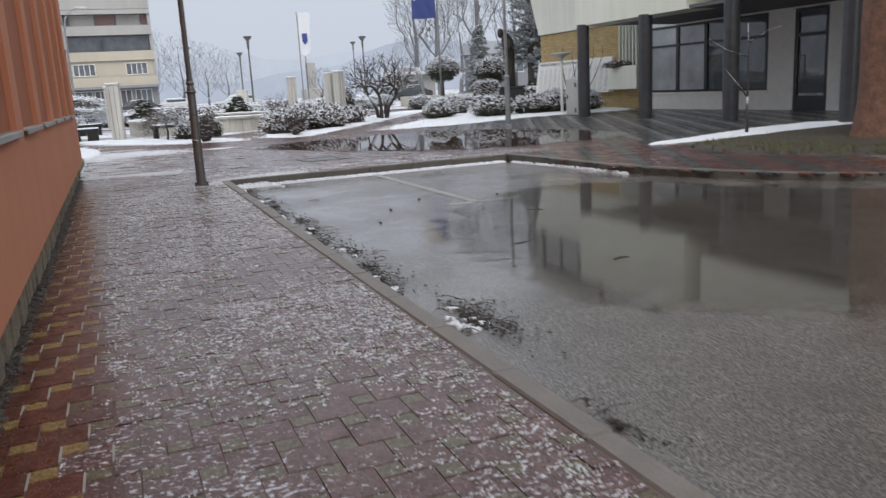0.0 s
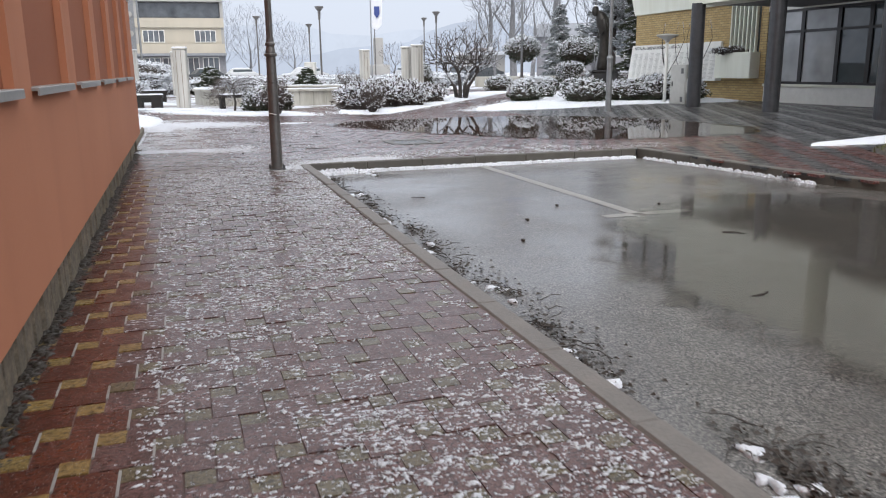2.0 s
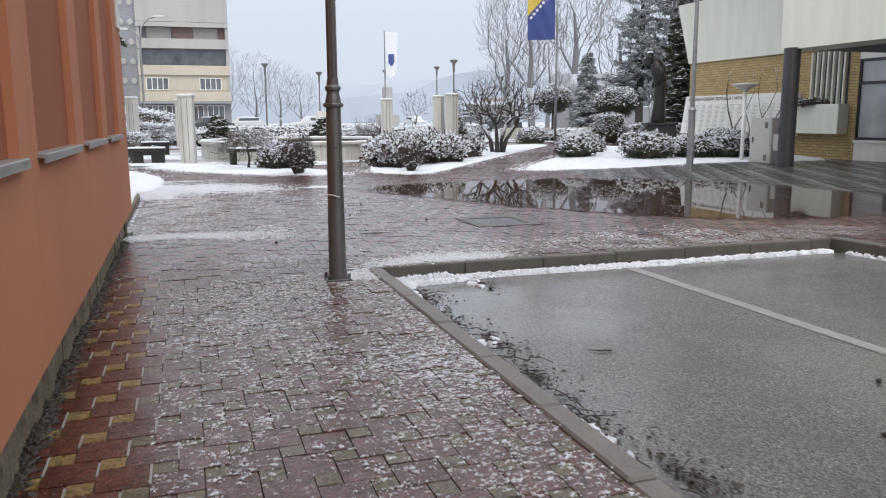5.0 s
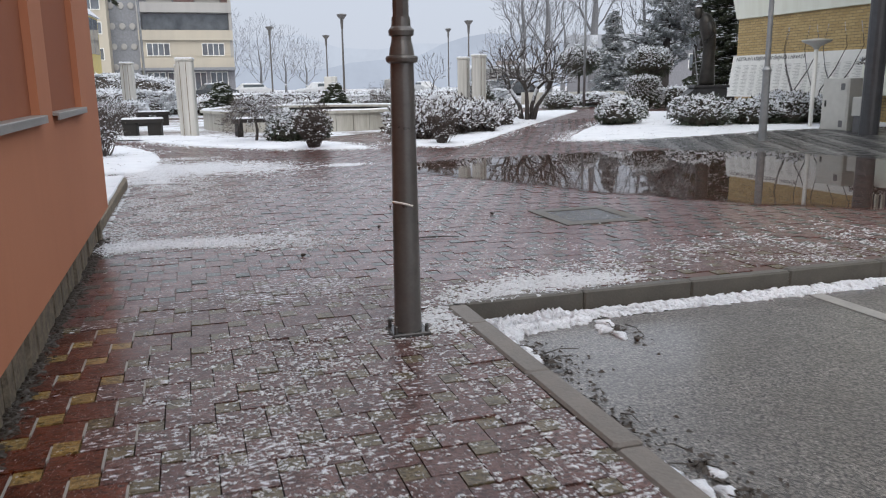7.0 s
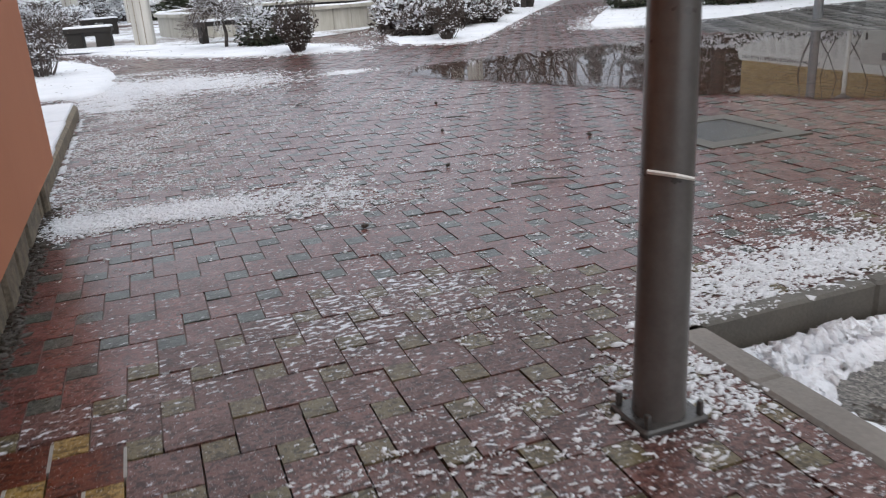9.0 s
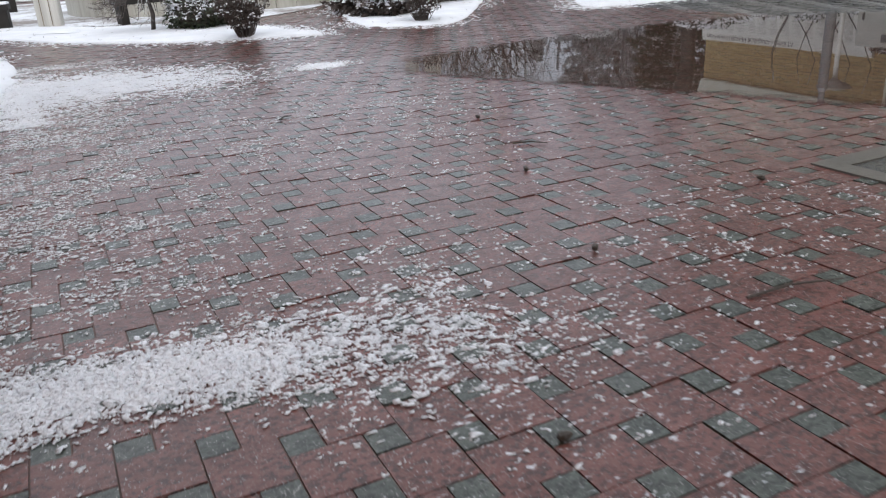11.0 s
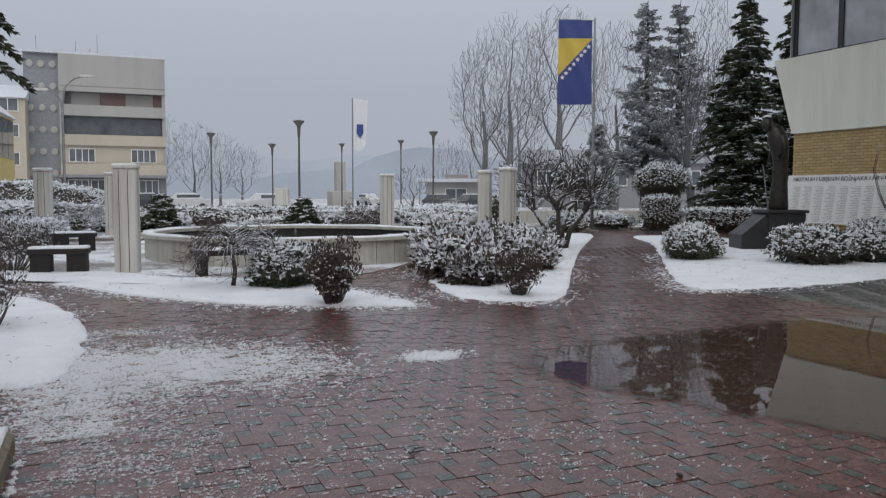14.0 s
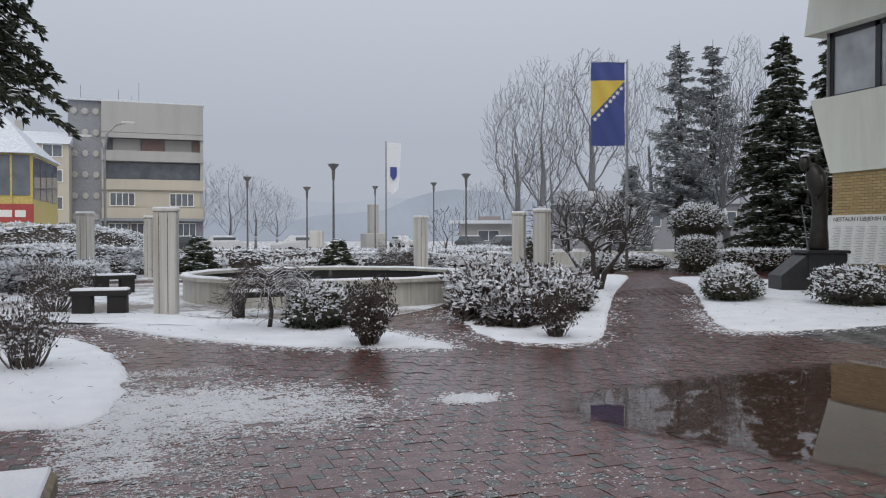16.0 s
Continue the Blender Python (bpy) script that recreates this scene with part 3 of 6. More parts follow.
def water_sheet(name, poly, z, mat):
    """A flat film of water that knows how far each place lies from its shore."""
    cx, cy, n = sum(p[0] for p in poly) / len(poly), sum(p[1] for p in poly) / len(poly), len(poly)
    mb, depth = MB(), []
    if sum(a[0] * b[1] - b[0] * a[1] for a, b in zip(poly, poly[1:] + poly[:1])) < 0:
        poly = poly[::-1]
    for k, dv in ((1.0, 0.0), (0.9, 0.5), (0.78, 1.0), (0.4, 1.3)):
        mb.v += [(cx + (x - cx) * k, cy + (y - cy) * k, z) for x, y in poly]
        depth += [dv] * n
    mb.v.append((cx, cy, z))
    depth.append(1.3)
    for r in range(3):
        mb.f += [(r * n + k, r * n + (k + 1) % n, (r + 1) * n + (k + 1) % n, (r + 1) * n + k) for k in range(n)]
    mb.f += [(3 * n + k, 3 * n + (k + 1) % n, 4 * n) for k in range(n)]
    ob = part(name, mb, mat)
    ob.data.attributes.new("depth", "FLOAT", "POINT").data.foreach_set("value", depth)
    return ob


puddle = water_sheet("puddle", pud, 0.0385, "water")
tagged(puddle, "still shallow puddle on the block paving", "puddle", kind="structure")

# shallow flood on the road
FLOOD = spline([(2.5, 7.2), (2.3, 5.2), (2.6, 3.6), (4.0, 2.7), (6.5, 2.2), (9.6, 2.6), (9.8, 4.8), (7.9, 7.6), (7.0, 9.3), (5.8, 10.2), (4.3, 9.6), (3.2, 8.6)], 8)
fl = []
for x, y in FLOOD:
    k = 1 + 0.05 * noise.noise((x * 1.9, y * 1.9, 8))
    fl.append((5 + (x - 5) * k, 8 + (y - 8) * k))
flood = water_sheet("road_water", fl, -0.0935, "road_water")
tagged(flood, "thin sheet of rain and melt water on the road", "puddle", kind="structure")
SNOWY = spline([(-5.5, 34.5), (-3.0, 32.3), (-0.6, 31.2), (1.2, 29.8), (2.6, 28.9), (3.8, 28.9), (5.0, 29.9), (6.6, 32.0), (9.5, 36.0), (9.5, 40.0), (-5.5, 40.0)], 5)
snowy = part("trodden_snow", MB().add([(x, y, G(x, y) + 0.006) for x, y in SNOWY], [tuple(range(len(SNOWY)))]), "trodden")
tagged(snowy, "trodden wet snow on the paving round the fountain", "snow", kind="structure")

# planted islands: low snow mounds
def island(name, poly, height, label, mat="snow", kind="structure", cat="snow bed"):
    cx, cy = sum(p[0] for p in poly) / len(poly), sum(p[1] for p in poly) / len(poly)
    mb, n, rings = MB(), len(poly), (1.0, 0.985, 0.94, 0.86, 0.7, 0.5, 0.25)
    for r, k in enumerate(rings):
        for x, y in poly:
            w = 1 + (0.018 if r < 3 else 0.0) * (noise.noise((x * 2.3, y * 2.3, 1.0)) * 2 + noise.noise((x * 7.3, y * 7.3, 1.0)))
            px, py = cx + (x - cx) * k * w, cy + (y - cy) * k * w
            h = (-0.02, height * 0.6, height, height * 1.15, height * 1.25, height * 1.3, height * 1.3)[r]
            mb.v.append((px, py, G(px, py) + h + (0.5 * height * noise.noise((px * 1.3, py * 1.3, 5)) if r else 0)))
    mb.v.append((cx, cy, G(cx, cy) + height * 1.3))
    for r in range(len(rings) - 1):
        for k in range(n):
            j = (k + 1) % n
            mb.f.append((r * n + k, r * n + j, (r + 1) * n + j, (r + 1) * n + k))
    last = (len(rings) - 1) * n
    for k in range(n):
        mb.f.append((last + k, last + (k + 1) % n, len(mb.v) - 1))
    ob = part(name, mb, mat, smooth=True)
    return tagged(ob, label, cat, kind=kind)


island("snow_bed_1", ISLAND_W, 0.04, "smooth snow-covered planting bed beside the wall")
island("snow_bed_2", ISLAND_A, 0.03, "snow-covered planting bed before the fountain")
island("snow_bed_3", ISLAND_B, 0.03, "snow-covered planting bed along the path")
island("snow_bed_4", ISLAND_C, 0.04, "snow-covered planting bed round the statue")
island("grass_bed", GRASS, 0.04, "wet patchy grass round the big trunk", "soil", cat="grass bed")
island("snow_bed_5", SNOW_E, 0.028, "strip of old snow beside the grass")

# ---- orange building ----
OX = -0.62
obld = thing("orange_building", pose(0, 0, 0), "orange rendered building with recessed window niches and stone plinth", "building")
WALL_END = 16.4
NICHE = [13.9 - 1.80 * k for k in range(12)]
part("wall", MB().box(-9, -9, 0.30, OX, WALL_END, 1.20).box(-9, -9, 1.20, -0.9, WALL_END, 9.0), "stucco", obld)
edge = WALL_END
for y0 in NICHE:
    part("pier", MB().box(-0.9, y0 + 1.38, 1.20, OX, edge, 9.0), "stucco", obld)
    edge = y0
part("pier", MB().box(-0.9, -9, 1.20, OX, edge, 9.0), "stucco", obld)
part("cornice", MB().box(-9, -9, 9.0, OX + 0.1, WALL_END, 9.4), "stucco", obld)
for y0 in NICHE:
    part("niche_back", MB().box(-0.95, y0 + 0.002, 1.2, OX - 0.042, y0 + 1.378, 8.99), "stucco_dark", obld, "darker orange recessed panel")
    mb = MB().bevel_box(OX - 0.05, y0 - 0.015, 1.195, OX + 0.035, y0 + 1.395, 1.213, 0.004)
    mb.box(OX + 0.026, y0 - 0.015, 1.172, OX + 0.035, y0 + 1.395, 1.196)
    part("window_sill", mb, "sill", obld, "grey sheet metal sill")
rs = random.Random(8)
y = -9.0
while y < WALL_END - 0.1:
    w = rs.uniform(0.12, 0.34)
    mb = MB().bevel_box(-0.9, y, -0.1, -0.70 + rs.uniform(-0.015, 0.02), min(y + w - 0.012, WALL_END - 0.02), 0.298 + rs.uniform(-0.02, 0), 0.018)
    part("plinth_stone", mb, "stone", obld)
    y += w
part("plinth_core", MB().box(-8.9, -9, -0.2, -0.74, WALL_END - 0.03, 0.29), "joint", obld)
plate = thing("wall_plaque", pose(OX + 0.006, 16.0, 2.35), "white rectangular plate on the orange wall", "plaque")
part("plate", MB().bevel_box(-0.006, -0.18, 0, 0.02, 0.18, 0.42, 0.006), "white", plate)
ledge = thing("terrace_step", pose(0, 0, 0), "low concrete step with snow on top beside the orange wall", "step", kind="structure")
part("slab", MB().bevel_box(-7, 16.4, -0.1, -0.72, 20.3, 0.16, 0.03), "stone", ledge)
mbs = MB()
for i in range(3):
    mbs.bevel_box(-7, 16.42 + 1.3 * i, 0.15, -0.735 - 0.01 * i, 16.4 + 1.3 * (i + 1) - 0.01, 0.182, 0.012)
part("snow_cover", mbs, "snow", ledge, "thin snow")

# ---- municipal building ----
FX, NY = 18.6, 32.5
hall = thing("municipal_building", pose(0, 0, 0), "cream panelled office building on dark pillars with yellow brick base", "building")
gz = 0.06
part("brick_wall", MB().box(FX, 24.5, 0.55 - 0.6, FX + 12, NY, 3.35), "brick", hall)
part("ground_floor_wall", MB().box(FX, -2, 2.98, FX + 10, 24.5, 3.35).box(FX, 18.75, gz - 0.1, FX + 0.2, 24.5, 0.68).box(FX, 17.75, gz - 0.1, FX + 0.2, 18.75, 2.98).box(FX, -2, gz - 0.1, FX + 0.2, 16.55, 2.98).box(FX + 4, 16, -0.1, FX + 10, 24.5, 2.98), "white", hall)
part("soffit", MB().box(14.7, -2, 3.03, FX + 10, 23.1, 3.12), "darkgrey", hall)
part("upper_wall", MB().box(15.5, -2, 3.12, FX + 10, 23.1, 12.0).box(FX + 0.3, 23.1, 3.35, FX + 10, NY - 0.3, 12.0), "darkgrey", hall)


def panel(y0, y1, z0, z1, x, flare=0.0, xb=None):
    """A cladding panel whose top may lean out."""
    xb = x + 1.0 if xb is None else xb
    vs = [(x, y0, z0), (xb, y0, z0), (xb, y1, z0), (x, y1, z0), (x - flare * 0.35, y0, z1), (xb, y0, z1), (xb, y1 + flare, z1), (x - flare * 0.35, y1 + flare, z1)]
    return MB().add(vs, [(3, 2, 1, 0), (4, 5, 6, 7), (0, 1, 5, 4), (1, 2, 6, 5), (2, 3, 7, 6), (3, 0, 4, 7)])


part("cladding_panel", panel(17.65, 23.15, 3.02, 5.4, 14.6), "panel", hall)
part("cladding_panel", panel(-2.0, 16.95, 3.45, 5.4, 14.6), "panel", hall)
part("cladding_panel", panel(23.45, NY, 3.36, 5.55, FX - 0.1, 0.55, FX + 11), "panel", hall)
part("cladding_panel", panel(23.45, NY + 0.5, 7.4, 9.6, FX - 0.6, -0.25, FX + 11), "panel", hall)
part("cladding_panel", panel(-2.0, 23.15, 7.75, 9.6, 14.4, 0.1), "panel", hall)
part("roof", MB().box(14.5, -2, 9.6, FX + 11, NY + 0.2, 9.8), "roof", hall, "snow-dusted flat roof")
for i in range(9):
    y1 = NY - 0.02 - 1.55 * i
    x0 = FX - 0.2 if y1 > 24.5 else 15.4
    w = new("window")
    w.parent = hall
    part("window_frame", MB().box(x0, y1 - 0.16, 5.5, x0 + 0.12, y1, 7.42).box(x0, y1 - 1.55, 5.5, x0 + 0.12, y1, 5.6).box(x0, y1 - 1.55, 7.26, x0 + 0.12, y1, 7.42), "frame", w)
    part("pane", MB().box(x0 + 0.05, y1 - 1.55, 5.56, x0 + 0.07, y1 - 0.1, 7.38), "glass_light", w)
part("end_window", MB().box(FX - 0.3, NY - 0.06, 5.55, FX + 9, NY - 0.04, 7.4), "glass_light", hall)
# ground floor window wall and door
for i, (y0, y1) in enumerate(((18.75, 20.35), (20.35, 21.5), (21.5, 22.95), (22.95, 24.5))):
    w = new("window")
    w.parent = hall
    f = MB().box(FX + 0.02, y0, 0.68, FX + 0.14, y0 + 0.09, 2.98).box(FX + 0.02, y1 - 0.05, 0.68, FX + 0.14, y1, 2.98)
    f.box(FX + 0.022, y0, 0.66, FX + 0.138, y1, 0.76).box(FX + 0.022, y0, 2.9, FX + 0.138, y1, 2.985).box(FX + 0.022, y0, 2.26, FX + 0.138, y1, 2.34)
    part("window_frame", f, "frame", w)
    part("pane", MB().box(FX + 0.07, y0 + 0.05, 0.7, FX + 0.085, y1 - 0.03, 2.95), "glass_light" if i in (2, 3) else "glass", w)
d = new("door")
d.parent = hall
part("door_frame", MB().box(FX + 0.02, 16.55, gz - 0.1, FX + 0.16, 16.67, 2.98).box(FX + 0.02, 17.63, gz - 0.1, FX + 0.16, 17.75, 2.98).box(FX + 0.021, 16.6, 2.88, FX + 0.159, 17.7, 2.98).box(FX + 0.021, 16.6, 2.18, FX + 0.159, 17.7, 2.28).box(FX + 0.03, 16.6, gz, FX + 0.1, 17.7, 0.5), "frame", d)
part("pane", MB().box(FX + 0.07, 16.6, 0.3, FX + 0.09, 17.7, 2.95), "glass", d)
part("handle", MB().tube([(FX - 0.03, 17.5, 0.9), (FX - 0.03, 17.5, 1.7)], [0.018, 0.018]).tube([(FX - 0.03, 17.5, 0.95), (FX + 0.06, 17.5, 0.95)], [0.012, 0.012]).tube([(FX - 0.03, 17.5, 1.65), (FX + 0.06, 17.5, 1.65)], [0.012, 0.012]), "pole_grey", d, "long steel pull handle")
part("base_sill", MB().box(FX - 0.05, 18.7, 0.6, FX + 0.02, 24.5, 0.68), "panel", hall)
for y in (22.75, 19.45, 15.95, 12.4, 8.9, 5.4):
    part("pillar", MB().tube([(14.62, y, gz - 0.1), (14.62, y, 3.05)], [0.2, 0.2], 20), "pillar", hall)
# window with upright bars and a flower box
part("grille_recess", MB().box(FX - 0.012, 24.85, 1.55, FX + 0.02, 26.3, 3.3), "glass", hall)
for i in range(7):
    part("grille_bar", MB().bevel_box(FX - 0.14, 24.9 + 0.21 * i, 1.6, FX - 0.03, 24.96 + 0.21 * i, 3.28, 0.008), "panel", hall)
part("flower_box", MB().bevel_box(FX - 0.42, 24.75, 0.85, FX - 0.002, 26.6, 1.72, 0.02), "panel", hall)
# memorial board, leaning out at its foot
board = thing("memorial_board", pose(FX, 29.6, 0.75), "white memorial board with columns of small lettering", "memorial board")
part("panel", MB().add([(-0.30, -2.9, 0), (-0.02, -2.9, 0), (-0.02, 2.95, 0), (-0.30, 2.95, 0), (-0.10, -2.9, 1.38), (-0.02, -2.9, 1.38), (-0.02, 2.95, 1.38), (-0.10, 2.95, 1.38)], [(3, 2, 1, 0), (4, 5, 6, 7), (0, 1, 5, 4), (1, 2, 6, 5), (2, 3, 7, 6), (3, 0, 4, 7)]), "white", board)
slope = 0.2 / 1.38
bars = MB()
for c in range(14):
    for r in range(22):
        z = 0.06 + r * 0.046
        xf = -0.30 + slope * z - 0.003
        y = -2.75 + c * 0.40
        bars.box(xf - 0.001, y, z, xf + 0.002, y + 0.24 + 0.06 * math.sin(c * 5.1 + r * 3.7), z + 0.018)
part("lettering", bars, "box", board, "faint grey lines of names")
txt = bpy.data.curves.new("board_heading", "FONT")
txt.body, txt.size, txt.extrude, txt.align_x = "NESTALIH I UBIJENIH BO\u0160NJAKA I HRVATA", 0.17, 0.002, "LEFT"
txt.materials.append(M["frame"])
heading = new("board_heading", txt)
heading.parent = board
heading.matrix_basis = pose(-0.132, 2.75, 1.2, 90 - 8, 0, -90)


# ---- planting ----
def branch(mb, p, d, length, r, depth, rng, sides=4, spread=0.6, lift=0.15, tips=None, kids=3, minr=0.0):
    """A limb that forks into thinner ones."""
    pts, rad = [p.copy()], [r]
    steps = 3 if depth else 2
    for s in range(steps):
        d = (d + Vector((rng.uniform(-1, 1), rng.uniform(-1, 1), rng.uniform(-0.6, 1) + lift)) * 0.14).normalized()
        p = p + d * (length / steps)
        pts.append(p.copy())
        rad.append(max(minr, r * (1 - 0.5 * (s + 1) / steps)))
    mb.tube(pts, rad, sides if depth > 1 else 3, cap=False)
    if tips is not None and depth <= 1:
        tips.append((p.copy(), d.copy()))
    if depth == 0:
        return
    for k in range(kids):
        at = pts[-1] if k < 2 else pts[1 + (k % (len(pts) - 1))]
        nd = (d + Vector((rng.uniform(-1, 1), rng.uniform(-1, 1), rng.uniform(-0.5, 0.9) + lift)) * spread).normalized()
        branch(mb, at, nd, length * rng.uniform(0.58, 0.82), rad[-1] * rng.uniform(0.7, 0.95), depth - 1, rng, sides, spread, lift, tips, kids, minr)


def leaf_cloud(mb, n, shape, rng, size=0.05, hollow=0.75):
    """Small leaf blades over the outside of a rounded mass."""
    for _ in range(n):
        u, v = rng.uniform(-1, 1), rng.uniform(0, 2 * math.pi)
        s = math.sqrt(1 - u * u)
        dirn = Vector((s * math.cos(v), s * math.sin(v), u))
        c, nrm = shape(dirn, rng.uniform(hollow, 1.03))
        if c is None:
            continue
        a = (nrm + Vector((rng.uniform(-1, 1), rng.uniform(-1, 1), rng.uniform(-1, 1))) * 0.8).normalized()
        t = a.cross(Vector((rng.uniform(-1, 1), rng.uniform(-1, 1), rng.uniform(-1, 1)))).normalized()
        w = size * rng.uniform(0.6, 1.3)
        mb.add([c - t * w * 0.4, c + a * w * 0.5 - t * 0.05 * w, c + a * w * 1.2, c + a * w * 0.4 + t * w * 0.45], [(0, 1, 2, 3)])


def mass_shape(rx, ry, rz, base, seed, lumpy=0.18, square=2.0):
    def shape(d, k):
        q = (abs(d.x) ** square + abs(d.y) ** square + abs(d.z) ** square) ** (-1 / square)
        n = 1 + lumpy * noise.noise((d.x * 2.2 + seed, d.y * 2.2, d.z * 2.2)) * 1.8
        p = Vector((d.x * rx * q * n * k, d.y * ry * q * n * k, base + rz + d.z * rz * q * n * k))
        if p.z < 0.0:
            return None, None
        return p, Vector((d.x / rx, d.y / ry, d.z / rz)).normalized()
    return shape


def core(shape, rings=10, sides=16, k=0.86):
    mb = MB()
    for i in range(rings + 1):
        ph = math.pi * i / rings
        for j in range(sides):
            w = 2 * math.pi * j / sides
            p, _ = shape(Vector((math.sin(ph) * math.cos(w), math.sin(ph) * math.sin(w), math.cos(ph))), k)
            mb.v.append(tuple(p) if p else (0.0, 0.0, 0.01))
    for i in range(rings):
        for j in range(sides):
            n = (j + 1) % sides
            mb.f.append((i * sides + j, (i + 1) * sides + j, (i + 1) * sides + n, i * sides + n))
    return mb


def snow_caps(mb, n, shape, rng, size, top=0.15):
    """Lumps of snow caught on the upper side."""
    for _ in range(n):
        u, v = rng.uniform(top - 0.35, 1), rng.uniform(0, 2 * math.pi)
        if u < top and rng.random() < 0.55:
            continue
        s = math.sqrt(1 - min(1, u * u))
        p, nrm = shape(Vector((s * math.cos(v), s * math.sin(v), u)), 1.0)
        if p is None:
            continue
        w = size * rng.uniform(0.22, 0.9) * (1.5 if u > 0.6 else 1.0)
        mb.lump((p.x, p.y, p.z - 0.25 * w), w * rng.uniform(0.4, 1.5), w * rng.uniform(0.4, 1.5), w * rng.uniform(0.35, 0.8), rng.random() * 9, 0.5, 2, 5)


def clipped_bush(name, x, y, rx, ry, h, label, seed, leaves=1800, snow=160, mat="leaf", square=2.0, size=0.06, lift=0.0, cat="bush", lumpy=0.18, zoff=0.04):
    rng = random.Random(seed)
    th = thing(name, pose(x, y, G(x, y) + zoff, 0, 0, seed * 37 % 360 if square < 3 else 0), label, cat)
    sh = mass_shape(rx, ry, h / 2, lift, seed, lumpy, square) if lift > 0.2 else mass_shape(rx, ry, h * 0.6, -0.2 * h, seed, lumpy, square)
    lv = MB()
    leaf_cloud(lv, int(leaves * 1.3), sh, rng, size * 1.15, 0.8)
    part("foliage", lv, mat, th)
    # added solid core, coloured dark so the gaps between leaves look shaded
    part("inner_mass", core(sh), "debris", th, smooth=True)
    sn = MB()
    big = rx >= 1.15
    snow_caps(sn, snow * (9 if big else 6), sh, rng, 0.065 if big else min(0.045, max(0.028, 0.036 * (rx + ry))))
    leaf_cloud(sn, int(leaves * (0.5 if big else 0.75)), lambda d, k: sh(d, k + 0.015) if d.z > 0.05 or (d.z > -0.25 and rng.random() < 0.3) else (None, None), rng, size * 1.15, 0.9)
    part("snow", sn, "snow", th, "clinging snow", smooth=True)
    if lift > 0.2:
        part("trunk", MB().tube([(0, 0, -0.1), (0.02, 0.01, lift * 0.6), (0, 0, lift + h * 0.35)], [0.07, 0.055, 0.05], 8), "bark", th)
    return th


def twig_shrub(name, x, y, w, h, n, label, seed, mat="twig", up=0.9, depth=2, zoff=0.03, tuft=0):
    rng = random.Random(seed)
    th = thing(name, pose(x, y, G(x, y) + zoff), label, "shrub")
    mb, tips = MB(), []
    n = int(n * 2.3)
    for k in range(n):
        a, q, b0 = 2 * math.pi * (k + rng.random()) / n, rng.uniform(0.15, 1.5), w * rng.uniform(0.02, 0.3)
        d = Vector((math.cos(a) * w / h * q, math.sin(a) * w / h * q, up)).normalized()
        branch(mb, Vector((math.cos(a) * b0, math.sin(a) * b0, -0.03)), d, h * rng.uniform(0.24, 0.54) * (1.1 - 0.3 * q), 0.009 * h + 0.003, depth, rng, 4, 0.45, 0.2, tips)
    part("stem_tangle", mb, mat, th)
    if tuft:
        lv = MB()
        for p, d in tips:
            for _ in range(tuft):
                c = p + Vector((rng.uniform(-1, 1), rng.uniform(-1, 1), rng.uniform(-1.5, 0.7))) * 0.05
                t = Vector((rng.uniform(-1, 1), rng.uniform(-1, 1), rng.uniform(-1, 1))).normalized() * 0.02
                lv.add([c, c + t, c + t + Vector((0, 0, 0.03)), c + Vector((t.y, -t.x, 0.02))], [(0, 1, 2, 3)])
        part("dry_foliage", lv, "leaf_red", th)
    sn = MB()
    for p, d in tips[::4]:
        sn.lump((p.x, p.y, p.z - 0.01), rng.uniform(0.012, 0.03), rng.uniform(0.012, 0.03), 0.018, rng.random() * 9, 0.3, 2, 5)
    part("snow", sn, "snow", th, "specks of clinging snow", smooth=True)
    return th


def grown_crown(base, targets, rng, trunk_nodes, k=0.0065, minr=0.005, step=0.35, sag=0.0):
    """Limbs that reach from the trunk to many tips, thicker where more tips hang on them."""
    pts = [Vector(p) for p in trunk_nodes]
    par = [-1] + list(range(len(pts) - 1))
    arr, way = np.zeros((len(pts) + len(targets) * 14, 3)), np.zeros(len(pts) + len(targets) * 14)
    arr[:len(pts)] = [tuple(p) for p in pts]
    way[:len(pts)] = [(p - pts[0]).length for p in pts]
    for tg in sorted(targets, key=lambda p: (p - base).length):
        n = len(pts)
        dist = np.linalg.norm(arr[:n] - np.array(tg), axis=1) + 0.62 * way[:n] + 0.25 * np.maximum(0.0, arr[:n, 2] - tg.z)
        a = int(dist.argmin())
        d = tg - pts[a]
        m = max(2, min(12, int(d.length / step)))
        up = Vector((0, 0, 1)) * d.length * (0.10 + sag)
        last = a
        for q in range(1, m + 1):
            t = q / m
            p = pts[a] + d * t + up * math.sin(math.pi * t) * -0.5 * (1 - 2 * (sag > 0))
            p += Vector((rng.uniform(-1, 1), rng.uniform(-1, 1), rng.uniform(-1, 1))) * 0.06 * d.length / m
            pts.append(p)
            par.append(last)
            last = len(pts) - 1
            arr[last], way[last] = tuple(p), way[a] + d.length * t
    load = [0] * len(pts)
    kids = [[] for _ in pts]
    for i in range(len(pts) - 1, -1, -1):
        if not kids[i]:
            load[i] = 1
        if par[i] >= 0:
            load[par[i]] += load[i]
            kids[par[i]].append(i)
    mb = MB()
    rad = lambda i: max(minr, k * load[i] ** 0.55)
    n0 = len(trunk_nodes)
    heads = [(par[i], i) for i in range(n0, len(pts)) if par[i] < n0 or kids[par[i]][-1] != i]
    for a, i in heads:
        line, rr = [pts[a], pts[i]], [min(rad(i), rad(a)), rad(i)]
        while kids[i]:
            i = kids[i][-1]
            line.append(pts[i])
            rr.append(rad(i))
        mb.tube(line, rr, 5 if rr[0] > 0.03 else 3, cap=False)
    return mb


